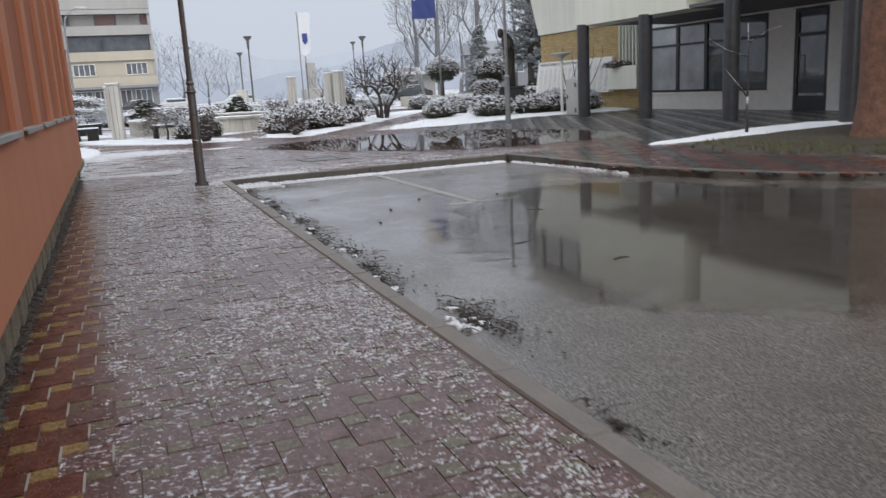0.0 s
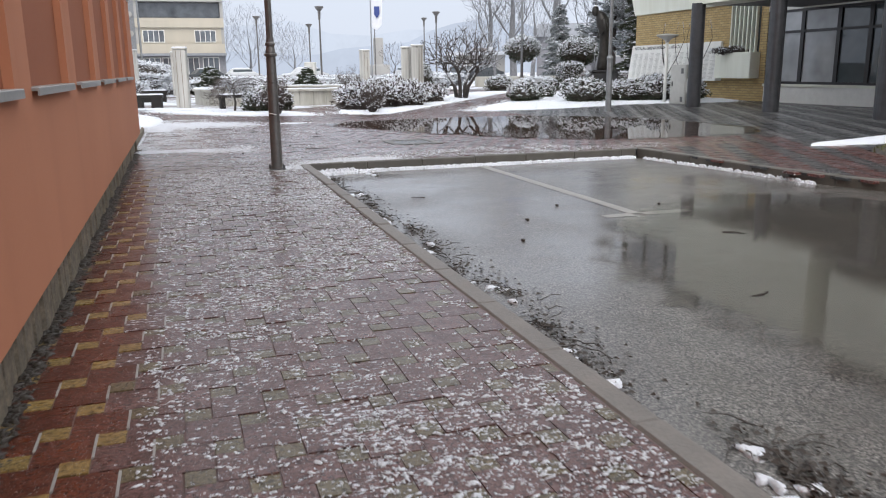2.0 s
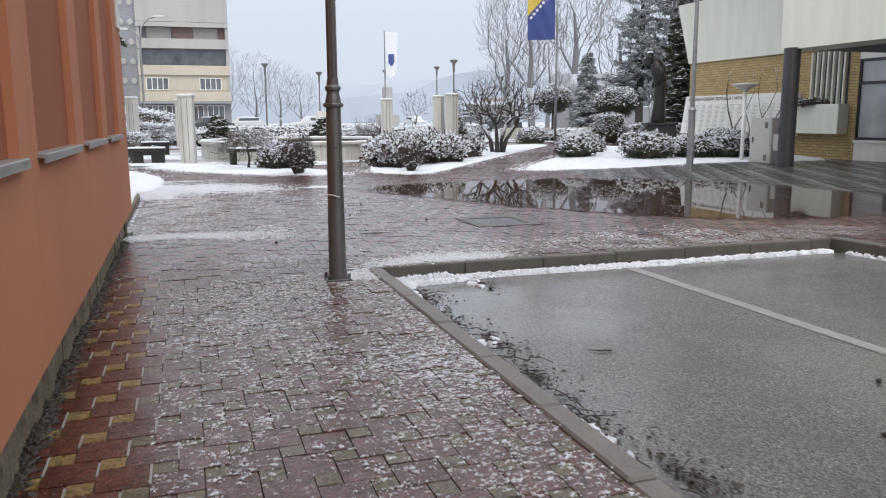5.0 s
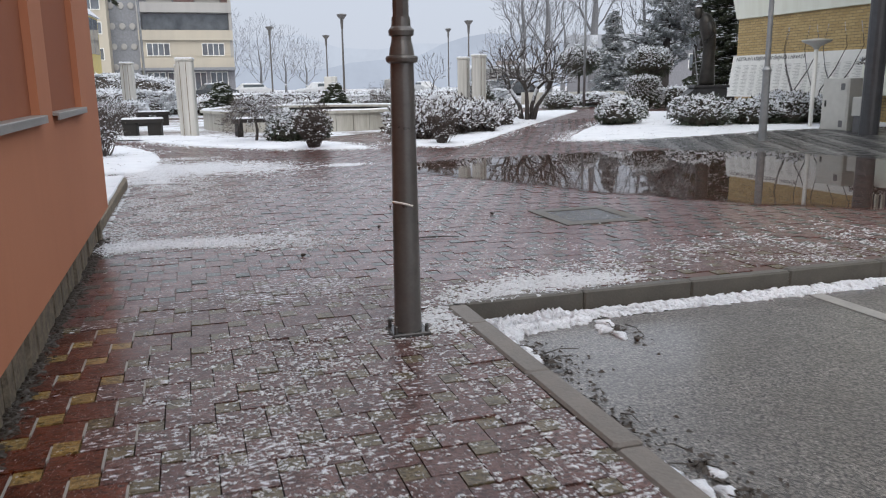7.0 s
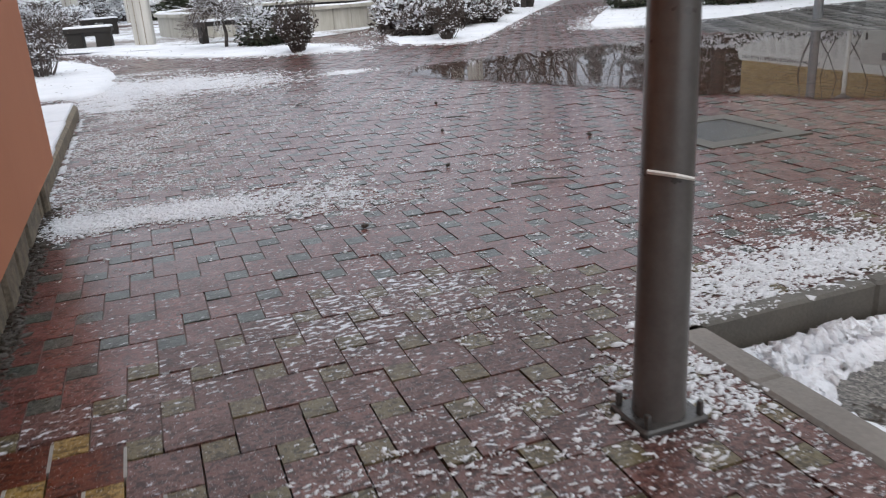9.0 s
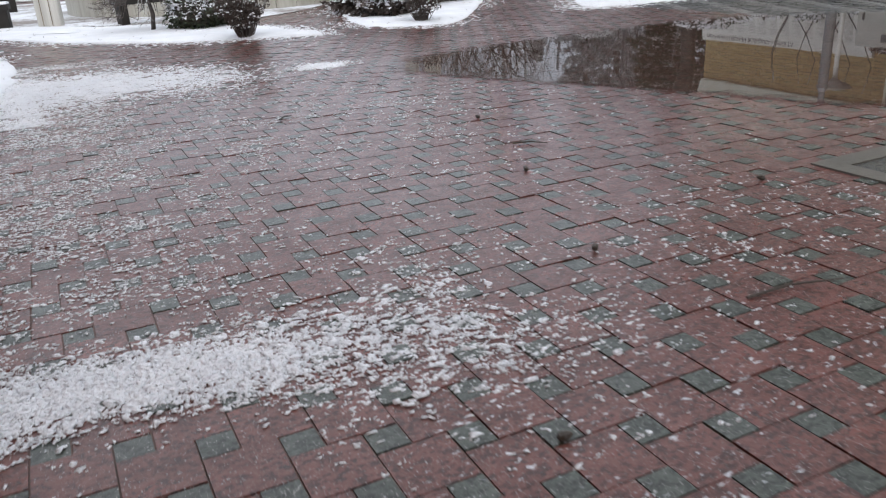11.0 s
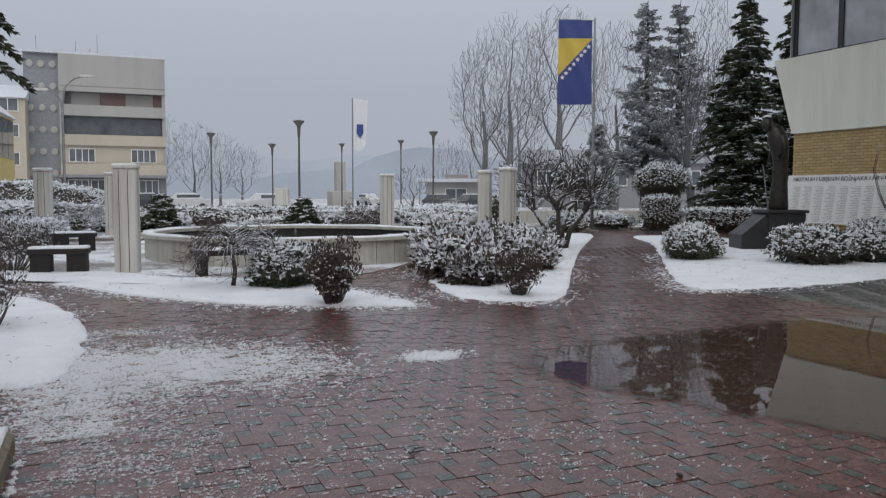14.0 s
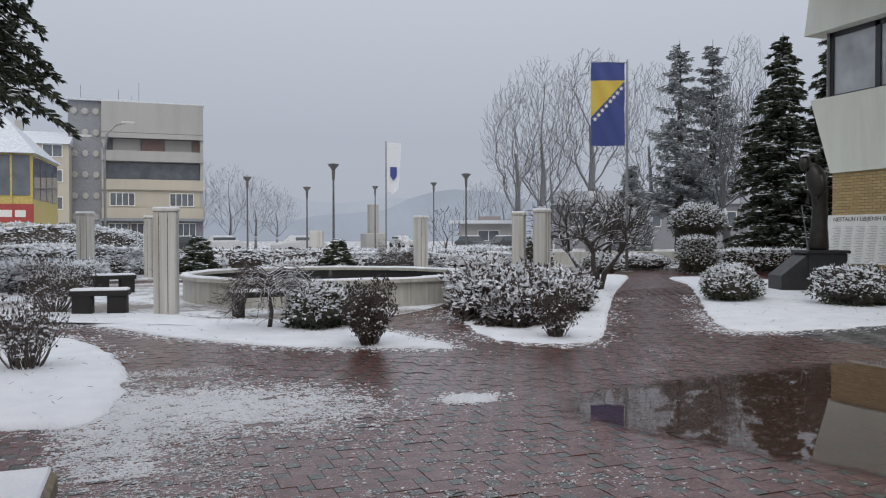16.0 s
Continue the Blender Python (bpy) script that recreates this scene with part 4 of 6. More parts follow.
def bare_tree(name, x, y, h, label, seed, trunk_r=0.2, first=0.3, mat="bark_hazed", wide=6.0, tips=420, lean=0.0):
    """A trunk, and a domed crown of limbs and fine twigs."""
    rng = random.Random(seed)
    th = thing(name, pose(x, y, G(x, min(y, 60)) - 0.05), label, "tree")
    tr = MB()
    top = h * first
    tr.tube([(0, 0, -0.1), (0, 0, 0.25), (lean * 0.3, 0.03, top * 0.5), (lean, 0, top)], [trunk_r * 1.35, trunk_r, trunk_r * 0.92, trunk_r * 0.86], 10)
    part("trunk", tr, mat, th, smooth=True)
    tg, zc, rz = [], h * (first + 1) / 2 + 0.04 * h, h * (1 - first) / 2 - 0.04 * h
    while len(tg) < tips:
        a, u, q = rng.uniform(0, 6.283), rng.uniform(-0.92, 1), rng.uniform(0.25, 1) ** 0.45
        w = math.sqrt(1 - u * u) * q * (1 + 0.28 * noise.noise((math.cos(a) * 1.7 + seed, math.sin(a) * 1.7, u * 1.7)))
        tg.append(Vector((lean + math.cos(a) * w * wide / 2, math.sin(a) * w * wide / 2, zc + rz * u * q)))
    nodes = [(lean, 0, top), (lean + 0.1, 0.05, top + 0.22 * (h - top)), (lean - 0.1, 0.1, top + 0.45 * (h - top))]
    cr = grown_crown(Vector((lean, 0, top)), tg, rng, nodes, trunk_r * 0.85 / tips ** 0.55, 0.012 if h > 5 else 0.007, 0.5 if h > 5 else 0.2)
    cr.tube(nodes, [trunk_r * 0.86, trunk_r * 0.55, trunk_r * 0.3], 8)
    part("crown", cr, mat, th)
    return th


def conifer(name, x, y, h, r, label, seed, first=0.08, density=1.0, mat="leaf_hazed", droop=0.35, snow=1.0, clump=0.22):
    """Trunk, whorls of drooping limbs, needle sprays and snow on them."""
    rng = random.Random(seed)
    th = thing(name, pose(x, y, G(x, min(y, 60)) - 0.03), label, "conifer")
    part("trunk", MB().tube([(0, 0, -0.1), (0.03, 0, h * 0.5), (0, 0, h)], [0.022 * h, 0.015 * h, 0.01], 8), "bark", th)
    nd, sn, lim = MB(), MB(), MB()
    z0 = h * first
    while z0 < h * 0.975:
        z = z0
        k = max(0.0, (z / h - first) / (1 - first))
        rr = r * (1 - k) ** 0.8 * rng.uniform(0.75, 1.1) + 0.15
        for b in range(rng.randint(4, 6)):
            a = rng.uniform(0, 2 * math.pi)
            L = rr * rng.uniform(0.55, 1.15)
            z = z0 + h * rng.uniform(-0.03, 0.03)
            pts = []
            for s in range(5):
                t = s / 4
                pts.append(Vector((math.cos(a) * L * t, math.sin(a) * L * t, z + L * (0.12 * t - droop * t * t))))
            lim.tube(pts, [0.012 * h * (1 - 0.8 * s / 4) * 0.35 + 0.006 for s in range(5)], 3, cap=False)
            n = max(3, int(L / clump * 2.2 * density))
            for j in range(n):
                t = 0.15 + 0.85 * (j + rng.random()) / n
                c = pts[0].lerp(pts[-1], t)
                c.z = z + L * (0.12 * t - droop * t * t)
                side = Vector((-math.sin(a), math.cos(a), 0)) * rng.uniform(-1, 1) * 0.35 * L * (1 - 0.6 * t)
                c = c + side + Vector((0, 0, -abs(side.length) * 0.3))
                for q in range(8):
                    d = (Vector((math.cos(a), math.sin(a), -0.35)) + Vector((rng.uniform(-1, 1), rng.uniform(-1, 1), rng.uniform(-1.1, 0.4))) * 0.8).normalized() * clump * rng.uniform(0.7, 1.5)
                    t2 = d.cross(Vector((rng.uniform(-1, 1), rng.uniform(-1, 1), rng.uniform(-1, 1)))).normalized() * clump * 0.17
                    nd.add([c - t2 * 0.4, c + d * 0.5 - t2, c + d, c + d * 0.5 + t2], [(0, 1, 2, 3)])
                if rng.random() < 0.4 * snow:
                    sn.lump((c.x, c.y, c.z + 0.01), clump * rng.uniform(0.2, 0.9), clump * rng.uniform(0.2, 0.9), clump * 0.14, rng.random() * 9, 0.3, 2, 5)
        z0 += h * 0.03 * rng.uniform(0.7, 1.3) / max(0.6, density)
    part("bough_frame", lim, "bark", th)
    part("foliage", nd, mat, th)
    part("snow", sn, "snow", th, "snow lying on the boughs", smooth=True)
    return th


# island W
twig_shrub("twiggy_shrub", -1.47, 24.9, 0.48, 0.85, 26, "bare twiggy shrub in the snow bed", 11, tuft=1)
twig_shrub("twiggy_shrub", -2.6, 25.8, 0.6, 0.8, 20, "bare twiggy shrub behind the snow bed", 12, tuft=1)
twig_shrub("twiggy_shrub", -1.85, 31.9, 0.9, 1.05, 26, "dense reddish twiggy shrub beside the bench", 13, tuft=3)
# island A
clipped_bush("evergreen_bush", 2.4, 27.7, 0.62, 0.5, 0.68, "low dark evergreen bush loaded with snow", 21, 1800, 150)
clipped_bush("evergreen_bush", 3.05, 28.1, 0.4, 0.4, 0.6, "low dark evergreen bush loaded with snow", 22, 1000, 90)
twig_shrub("twiggy_shrub", 2.62, 25.45, 0.36, 0.76, 34, "dense upright brown shrub at the bed's edge", 23, tuft=4)
# island B
for i, (x, y, rx, h) in enumerate(((5.6, 27.9, 0.75, 0.62), (6.5, 28.3, 0.8, 0.7), (6.3, 29.6, 0.9, 0.75), (7.6, 30.2, 0.9, 0.7), (7.4, 28.6, 0.55, 0.5), (5.5, 26.8, 0.5, 0.45), (8.8, 31.2, 0.8, 0.6))):
    clipped_bush("juniper", x, y, rx, rx * 0.85, h, "low spreading juniper covered with snow", 30 + i, 1500, 150, "leaf_red", 2.0, 0.09, lumpy=0.4)
    twig_shrub("twiggy_shrub", x + 0.2, y - 0.15, rx * 1.2, h * 1.25, 16, "bare arching twigs above the juniper", 50 + i, up=0.55)
twig_shrub("twiggy_shrub", 5.4, 25.25, 0.36, 0.64, 30, "dense upright brown shrub at the bed's tip", 41, tuft=3)
# island C
for i, (x, y, rx, h) in enumerate(((12.0, 29.2, 0.72, 0.72), (13.5, 31.0, 0.55, 0.62), (13.3, 27.0, 0.78, 0.76), (14.9, 26.9, 0.75, 0.66), (16.0, 26.6, 0.75, 0.75), (17.0, 26.4, 0.7, 0.7), (16.9, 28.3, 0.8, 0.8))):
    clipped_bush("boxwood", x, y, rx, rx * 0.85, h, "clipped rounded evergreen bush capped with snow", 60 + i, 2200, 150, size=0.055, lumpy=0.26)

# evergreen forms further back
clipped_bush("box_hedge", 18.7, 38.6, 0.55, 0.58, 1.3, "clipped square hedge block with snow on top", 71, 2600, 200, square=8.0, lumpy=0.03, size=0.07)
clipped_bush("box_hedge", 21.6, 38.6, 2.1, 0.5, 0.85, "low clipped hedge with snow on top", 72, 2600, 240, square=8.0, lumpy=0.04, size=0.07)
clipped_bush("mushroom_tree", 19.95, 40.2, 1.0, 1.0, 1.5, "clipped dome-shaped evergreen tree with snow", 73, 3200, 300, lift=1.1, size=0.07, lumpy=0.1)
clipped_bush("mushroom_tree", 18.45, 43.95, 0.95, 0.95, 1.4, "clipped dome-shaped evergreen tree with snow", 74, 3000, 280, lift=1.4, size=0.07, lumpy=0.1)
clipped_bush("boxwood", 15.4, 39.9, 0.9, 0.7, 0.7, "rounded evergreen bush beside the path", 75, 1400, 130)
clipped_bush("boxwood", 18.6, 42.2, 1.6, 0.6, 0.6, "low hedge with snow", 76, 1600, 200)
clipped_bush("boxwood", 9.4, 33.6, 0.5, 0.5, 1.35, "upright dark clipped evergreen by the concrete columns", 77, 1600, 60)
for i, (x, y, rx, ry, h) in enumerate(((4.3, 49.8, 5.2, 0.6, 0.8), (10.2, 49.6, 2.4, 0.6, 0.7), (13.0, 45.4, 1.5, 0.7, 0.7), (5.7, 43.9, 1.7, 0.6, 0.55), (-3.7, 44.3, 3.2, 1.1, 1.1), (-4.9, 57.5, 4.5, 0.8, 1.9), (11.2, 42.2, 1.2, 0.8, 0.75), (8.0, 53.0, 5.5, 0.6, 0.7), (14.6, 50.5, 2.8, 0.7, 0.8), (1.0, 46.4, 1.6, 0.9, 0.7), (-2.6, 38.5, 1.4, 0.8, 0.75))):
    clipped_bush("park_hedge", x, y, rx, ry, h, "long low hedge in the park under snow", 90 + i, 3200, 560, "leaf_hazed" if i % 3 else "leaf_red", square=3.2, size=0.09, lumpy=0.16, zoff=0.02, cat="hedge")
for i, (x, y, h, r) in enumerate(((1.6, 44.4, 1.5, 0.75), (6.0, 41.7, 1.35, 0.7))):
    conifer("dwarf_conifer", x, y, h, r, "small dark cone-shaped conifer dusted with snow", 110 + i, 0.02, 1.6, "leaf", 0.25, 0.8, 0.13)
twig_shrub("twiggy_shrub", 8.3, 41.9, 1.1, 1.15, 30, "rounded bare shrub behind the fountain", 114, tuft=3)
twig_shrub("twiggy_shrub", -1.5, 47.7, 1.1, 1.1, 30, "rounded bare shrub in the park", 115, tuft=3)

# small weeping tree and the large bare bush
rng = random.Random(120)
th = thing("weeping_tree", pose(1.63, 27.8, G(1.6, 27.8) + 0.04), "small weeping tree with snow-laden drooping branches", "tree")
tr = MB()
tr.tube([(0, 0, -0.05), (0.04, 0, 0.25), (0.0, 0.02, 0.5), (0.05, 0, 0.82)], [0.04, 0.035, 0.03, 0.025], 7)
part("trunk", tr, "bark", th, smooth=True)
cr = MB()
for k in range(46):
    a, L = rng.uniform(0, 6.28), rng.uniform(0.45, 0.95)
    z0 = rng.uniform(0.5, 0.85)
    pts = [Vector((math.cos(a) * L * s * (1.15 if math.cos(a) > 0 else 0.9), math.sin(a) * L * s * 0.8, z0 + 0.25 * math.sin(s * 2.6) - 0.42 * s * s)) for s in (0, 0.3, 0.55, 0.8, 1.0)]
    cr.tube(pts, [0.014, 0.012, 0.009, 0.007, 0.004], 4, cap=False)
    for p in pts[1:]:
        for _ in range(4):
            d = Vector((math.cos(a) + rng.uniform(-1, 1), math.sin(a) + rng.uniform(-1, 1), rng.uniform(-0.7, 0.5))).normalized()
            branch(cr, p, d, 0.13, 0.005, 1, rng, 3, 0.6, -0.2)
part("crown", cr, "twig", th)
th = thing("pruned_tree", pose(11.05, 33.4, G(11, 33.4) + 0.03), "large bare many-stemmed pruned tree with a rounded crown", "tree")
tr, cr, rng = MB(), MB(), random.Random(121)
for k, (a, l) in enumerate(((0.3, 0.3), (2.3, 0.5), (4.2, 0.4), (5.3, 0.6))):
    top = Vector((math.cos(a) * l * 1.3, math.sin(a) * l * 1.3, 1.0))
    tr.tube([(math.cos(a) * 0.2, math.sin(a) * 0.2, -0.08), (math.cos(a) * l * 0.6, math.sin(a) * l * 0.6, 0.45), top], [0.095, 0.075, 0.062], 8)
    tg = []
    while len(tg) < 170:
        b, u, q = rng.uniform(0, 6.283), rng.uniform(-0.55, 1), rng.uniform(0.2, 1) ** 0.5
        p = Vector((math.cos(b) * math.sqrt(1 - u * u) * 1.95 * q, math.sin(b) * math.sqrt(1 - u * u) * 1.75 * q, 1.75 + 1.15 * u * q))
        if (p.xy - top.xy).dot(top.xy.normalized()) > -0.75:
            tg.append(p)
    cr.add(*(lambda g: (g.v, g.f))(grown_crown(top, tg, rng, [tuple(top)], 0.0072, 0.0085, 0.16, 0.12)))
part("trunk", tr, "bark", th, smooth=True)
part("crown", cr, "bark", th)

# ---- tall trees behind ----
for i, (x, y, h, r, w, f, ln) in enumerate(((26.9, 69.1, 13.4, 0.3, 5.8, 0.22, -0.4), (28.5, 68.4, 15.2, 0.32, 7.6, 0.24, -0.2), (31.75, 67.15, 15.9, 0.36, 7.4, 0.30, 0.1), (31.2, 58.8, 13.0, 0.22, 5.4, 0.2, 0.0), (42.7, 63.0, 17.0, 0.26, 4.2, 0.3, 0.0), (37.5, 84.0, 12.5, 0.26, 6.5, 0.2, 0.2))):
    bare_tree("bare_tree", x, y, h, "tall bare deciduous tree with frosted twigs, paled for haze", 130 + i, r, f, wide=w, tips=1400, lean=ln)
for i, (x, y, h, r, w, ln) in enumerate(((30.5, 50.5, 10.4, 0.24, 6.4, -0.5), (31.6, 50.0, 10.0, 0.2, 5.0, 0.3))):
    bare_tree("bare_tree", x, y, h, "dark forked bare tree with snow on its twigs", 140 + i, r, 0.28, "bark_mid", wide=w, tips=800, lean=ln)
for i, (x, y, h, r, f) in enumerate(((30.5, 54.9, 13.4, 2.5, 0.2), (32.4, 54.2, 13.4, 2.6, 0.26), (25.7, 41.7, 10.2, 2.5, 0.06), (28.3, 41.2, 11.0, 2.6, 0.06), (24.0, 50.5, 5.2, 1.1, 0.05))):
    pine = i < 2
    conifer("tall_conifer", x, y, h, r, "tall dark pine with layered boughs" if pine else "tall dark conifer with snow on its boughs", 150 + i, f, 1.15 if pine else 1.9, "leaf" if i in (2, 3) else "leaf_hazed", -0.12 if pine else 0.3, 0.7 if pine else 0.75, 0.26 if pine else 0.2)
conifer("spruce", -4.6, 33.6, 13.0, 3.4, "large dark spruce with drooping boughs and little snow", 160, 0.38, 2.4, "leaf", 0.5, 0.3, 0.15)
for i, (x, y, h, w) in enumerate(((8.7, 104, 9.5, 6.0), (12.5, 112, 9, 6.0), (5.5, 108, 10.5, 6.5), (40, 100, 9, 5.5), (36, 98, 8, 5.0), (16, 118, 8, 6.0))):
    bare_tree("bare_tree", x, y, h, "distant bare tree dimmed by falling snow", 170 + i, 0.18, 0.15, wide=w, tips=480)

bare_tree("young_tree", 11.3, 45.0, 2.75, "small bare round-headed tree among the park beds", 178, 0.05, 0.35, "bark", wide=1.9, tips=170)

# big trunk and sapling on the grass
th = thing("old_tree", pose(12.5, 9.85, 0.01), "thick red-brown rough-barked tree trunk standing in grass", "tree")
mb, rng = MB(), random.Random(180)
for i in range(15):
    z = -0.1 + i * 0.42
    for k in range(28):
        w = 6.283 * k / 28
        r = 0.44 * (1 + 0.35 * math.exp(-max(0, z) * 3)) * (1 - 0.02 * z) * (1 + 0.10 * noise.noise((math.cos(w) * 3, math.sin(w) * 3, z * 0.7)) + 0.05 * noise.noise((math.cos(w) * 9, math.sin(w) * 9, z * 2)))
        mb.v.append((r * math.cos(w), r * math.sin(w), z))
for i in range(14):
    for k in range(28):
        n = (k + 1) % 28
        mb.f.append((i * 28 + k, i * 28 + n, (i + 1) * 28 + n, (i + 1) * 28 + k))
part("trunk", mb, "bark_red", th, smooth=True)
cr = MB()
for k in range(5):
    a = 1.25 * k
    branch(cr, Vector((0, 0, 5.4)), Vector((math.cos(a), math.sin(a), 0.9)).normalized(), 2.2, 0.16, 3, rng, 5, 0.5, 0.2)
part("crown", cr, "bark", th)
th = thing("sapling", pose(11.95, 12.55, 0.05), "thin bare sapling with cut branches in the snow strip", "tree")
mb = MB().tube([(0, 0, -0.05), (-0.02, 0, 0.45), (0.0, 0, 0.75)], [0.035, 0.03, 0.027], 7)
mb.tube([(0, 0, 0.72), (0.05, 0.06, 0.95), (0.07, 0.08, 1.6), (0.06, 0.1, 2.2)], [0.024, 0.02, 0.014, 0.008], 6).tube([(0, 0, 0.74), (-0.1, 0.12, 0.95), (-0.3, 0.3, 1.3)], [0.02, 0.014, 0.008], 5)
mb.tube([(0.06, 0.1, 1.55), (-0.25, 0.35, 1.7), (-0.5, 0.6, 1.95)], [0.012, 0.009, 0.005], 5).tube([(0.06, 0.1, 1.8), (0.3, -0.25, 2.05), (0.45, -0.4, 2.1)], [0.012, 0.008, 0.004], 5)
part("trunk", mb, "bark", th, smooth=True)
g = MB()
rng = random.Random(181)
while len(g.f) < 9000:
    x, y = rng.uniform(9.3, 18), rng.uniform(7.3, 12.2)
    if inside(GRASS, x, y) and noise.noise((x * 0.9, y * 0.9, 2)) > -0.25:
        a, hh = rng.uniform(0, 6.28), rng.uniform(0.03, 0.08)
        dx, dy = math.cos(a) * 0.012, math.sin(a) * 0.012
        bx, by = rng.uniform(-0.04, 0.04), rng.uniform(-0.04, 0.04)
        g.add([(x - dx, y - dy, 0.02), (x + dx, y + dy, 0.02), (x + bx, y + by, 0.05 + hh)], [(0, 1, 2)])
tagged(part("grass", g, "grass"), "thin wet grass round the trunk", "grass", kind="stuff")

# ---- street furniture ----
lamp = thing("lamp_post", pose(1.17, 12.78, 0.03), "dark octagonal lamp post with a moulded collar", "lamp post")
part("shaft", MB().lathe([(0.076, -0.05), (0.074, 0.02), (0.060, 1.42), (0.060, 1.44)], sides=20), "pole", lamp, smooth=True)
part("collar", MB().lathe([(0.066, 1.42), (0.080, 1.428), (0.083, 1.446), (0.078, 1.455), (0.064, 1.459), (0.060, 1.49), (0.051, 1.53), (0.050, 1.55), (0.062, 1.556), (0.065, 1.578), (0.060, 1.588), (0.049, 1.60), (0.046, 1.645)], sides=24), "pole", lamp)
part("upper_shaft", MB().lathe([(0.042, 1.63), (0.04, 2.9), (0.034, 4.4)], sides=8), "pole", lamp)
part("base_plate", MB().bevel_box(-0.105, -0.09, -0.02, 0.105, 0.09, 0.018, 0.006), "iron", lamp)
for sx, sy in ((-0.085, -0.07), (0.085, -0.07), (0.085, 0.07), (-0.085, 0.07)):
    part("bolt", MB().lathe([(0.011, 0.01), (0.011, 0.055), (0.008, 0.06)], sx, sy, 6), "iron", lamp)
part("wire_tie", MB().tube([(-0.075, -0.02, 0.72), (-0.03, -0.075, 0.715), (0.02, -0.078, 0.70)], [0.006, 0.006, 0.005], 5), "white", lamp)
part("lantern", MB().lathe([(0.05, 4.38), (0.16, 4.5), (0.2, 4.75), (0.12, 4.9), (0.02, 4.95)], sides=16), "lampglass", lamp)

tall = thing("lamp_post", pose(11.75, 22.75, 0.03), "slim grey lamp post at the edge of the tiles", "lamp post")
part("shaft", MB().lathe([(0.085, -0.05), (0.08, 1.3), (0.08, 1.48)], sides=12), "pole_grey", tall)
part("collar", MB().lathe([(0.09, 1.45), (0.095, 1.5), (0.06, 1.56)], sides=16), "pole_grey", tall)
part("upper_shaft", MB().lathe([(0.055, 1.5), (0.045, 4.6)], sides=10), "pole_grey", tall)
part("lantern", MB().lathe([(0.05, 4.58), (0.2, 4.8), (0.2, 4.9), (0.03, 4.98)], sides=16), "lampglass", tall)
ml = thing("garden_lamp", pose(15.25, 25.2, 0.07), "white post lamp with a flat dish-shaped head", "lamp post")
part("post", MB().lathe([(0.055, -0.05), (0.05, 2.0)], sides=12), "white", ml, smooth=True)
part("shade", MB().lathe([(0.05, 1.98), (0.10, 2.05), (0.33, 2.16), (0.36, 2.19), (0.34, 2.21), (0.05, 2.24)], sides=20), "box", ml, smooth=True)
cab = thing("utility_cabinet", pose(15.35, 24.35, 0.05), "grey-white metal utility cabinet beside a pillar", "cabinet")
part("body", MB().bevel_box(-0.2, -0.42, 0, 0.2, 0.42, 1.28, 0.015), "box", cab)
part("door", MB().bevel_box(-0.215, -0.38, 0.06, -0.2, 0.38, 1.22, 0.005), "box", cab)
for z in (0.12, 1.0):
    part("vent", MB().box(-0.222, -0.30, z, -0.214, -0.18, z + 0.16), "darkgrey", cab)
part("handle", MB().box(-0.235, 0.25, 0.6, -0.214, 0.29, 0.75), "iron", cab)
cab2 = thing("meter_box", pose(15.05, 23.4, 0.05), "small grey meter box on a stand", "cabinet")
part("stand", MB().box(-0.09, -0.16, -0.02, 0.09, 0.16, 0.42), "darkgrey", cab2)
part("body", MB().bevel_box(-0.12, -0.2, 0.42, 0.12, 0.2, 0.85, 0.012), "box", cab2)
# climbing stems before the brick wall
rng = random.Random(185)
th = thing("climbing_shrub", pose(17.3, 27.4, 0.1), "bare arching climber stems before the brick wall", "shrub")
mb = MB()
for k in range(7):
    y0 = rng.uniform(-1.0, 1.2)
    s = rng.choice((-1, 1))
    mb.tube([(0, y0, 0), (0.1, y0 + 0.1 * s, 0.9), (0.2, y0 + 0.5 * s, 1.5), (0.3, y0 + 0.75 * s, 2.1), (0.3, y0 + 0.6 * s, 2.75)], [0.017, 0.016, 0.013, 0.010, 0.006], 5)
part("stem_tangle", mb, "bark", th, smooth=True)
clipped_bush("flower_box_plant", FX - 0.22, 25.7, 0.2, 0.85, 0.2, "dry trailing plants in the wall box", 186, 500, 10, "leaf_red", zoff=1.58, cat="plant")

# ---- fountain, columns, benches ----
FCX, FCY = 4.05, 34.1
fz = G(FCX, FCY) + 0.005
fount = thing("fountain", pose(FCX, FCY, fz), "round concrete fountain basin with snow on the rim", "fountain")
segs = 44
for k in range(segs):
    a0, a1 = 6.283185 * k / segs + 0.002, 6.283185 * (k + 1) / segs - 0.002
    r0, r1 = 3.28, 3.45
    vs = []
    for z in (-0.05, 0.5):
        for r, a in ((r0, a0), (r1, a0), (r1, a1), (r0, a1)):
            vs.append((r * math.cos(a), r * math.sin(a), z))
    part("wall_slab", MB().add(vs, [(0, 1, 2, 3)[::-1], (4, 5, 6, 7), (0, 1, 5, 4), (1, 2, 6, 5), (2, 3, 7, 6), (3, 0, 4, 7)]), "fountain", fount)
prof = [(3.2, 0.49), (3.2, 0.56), (3.54, 0.56), (3.54, 0.49)]
rim = MB()
snow_rim = MB()
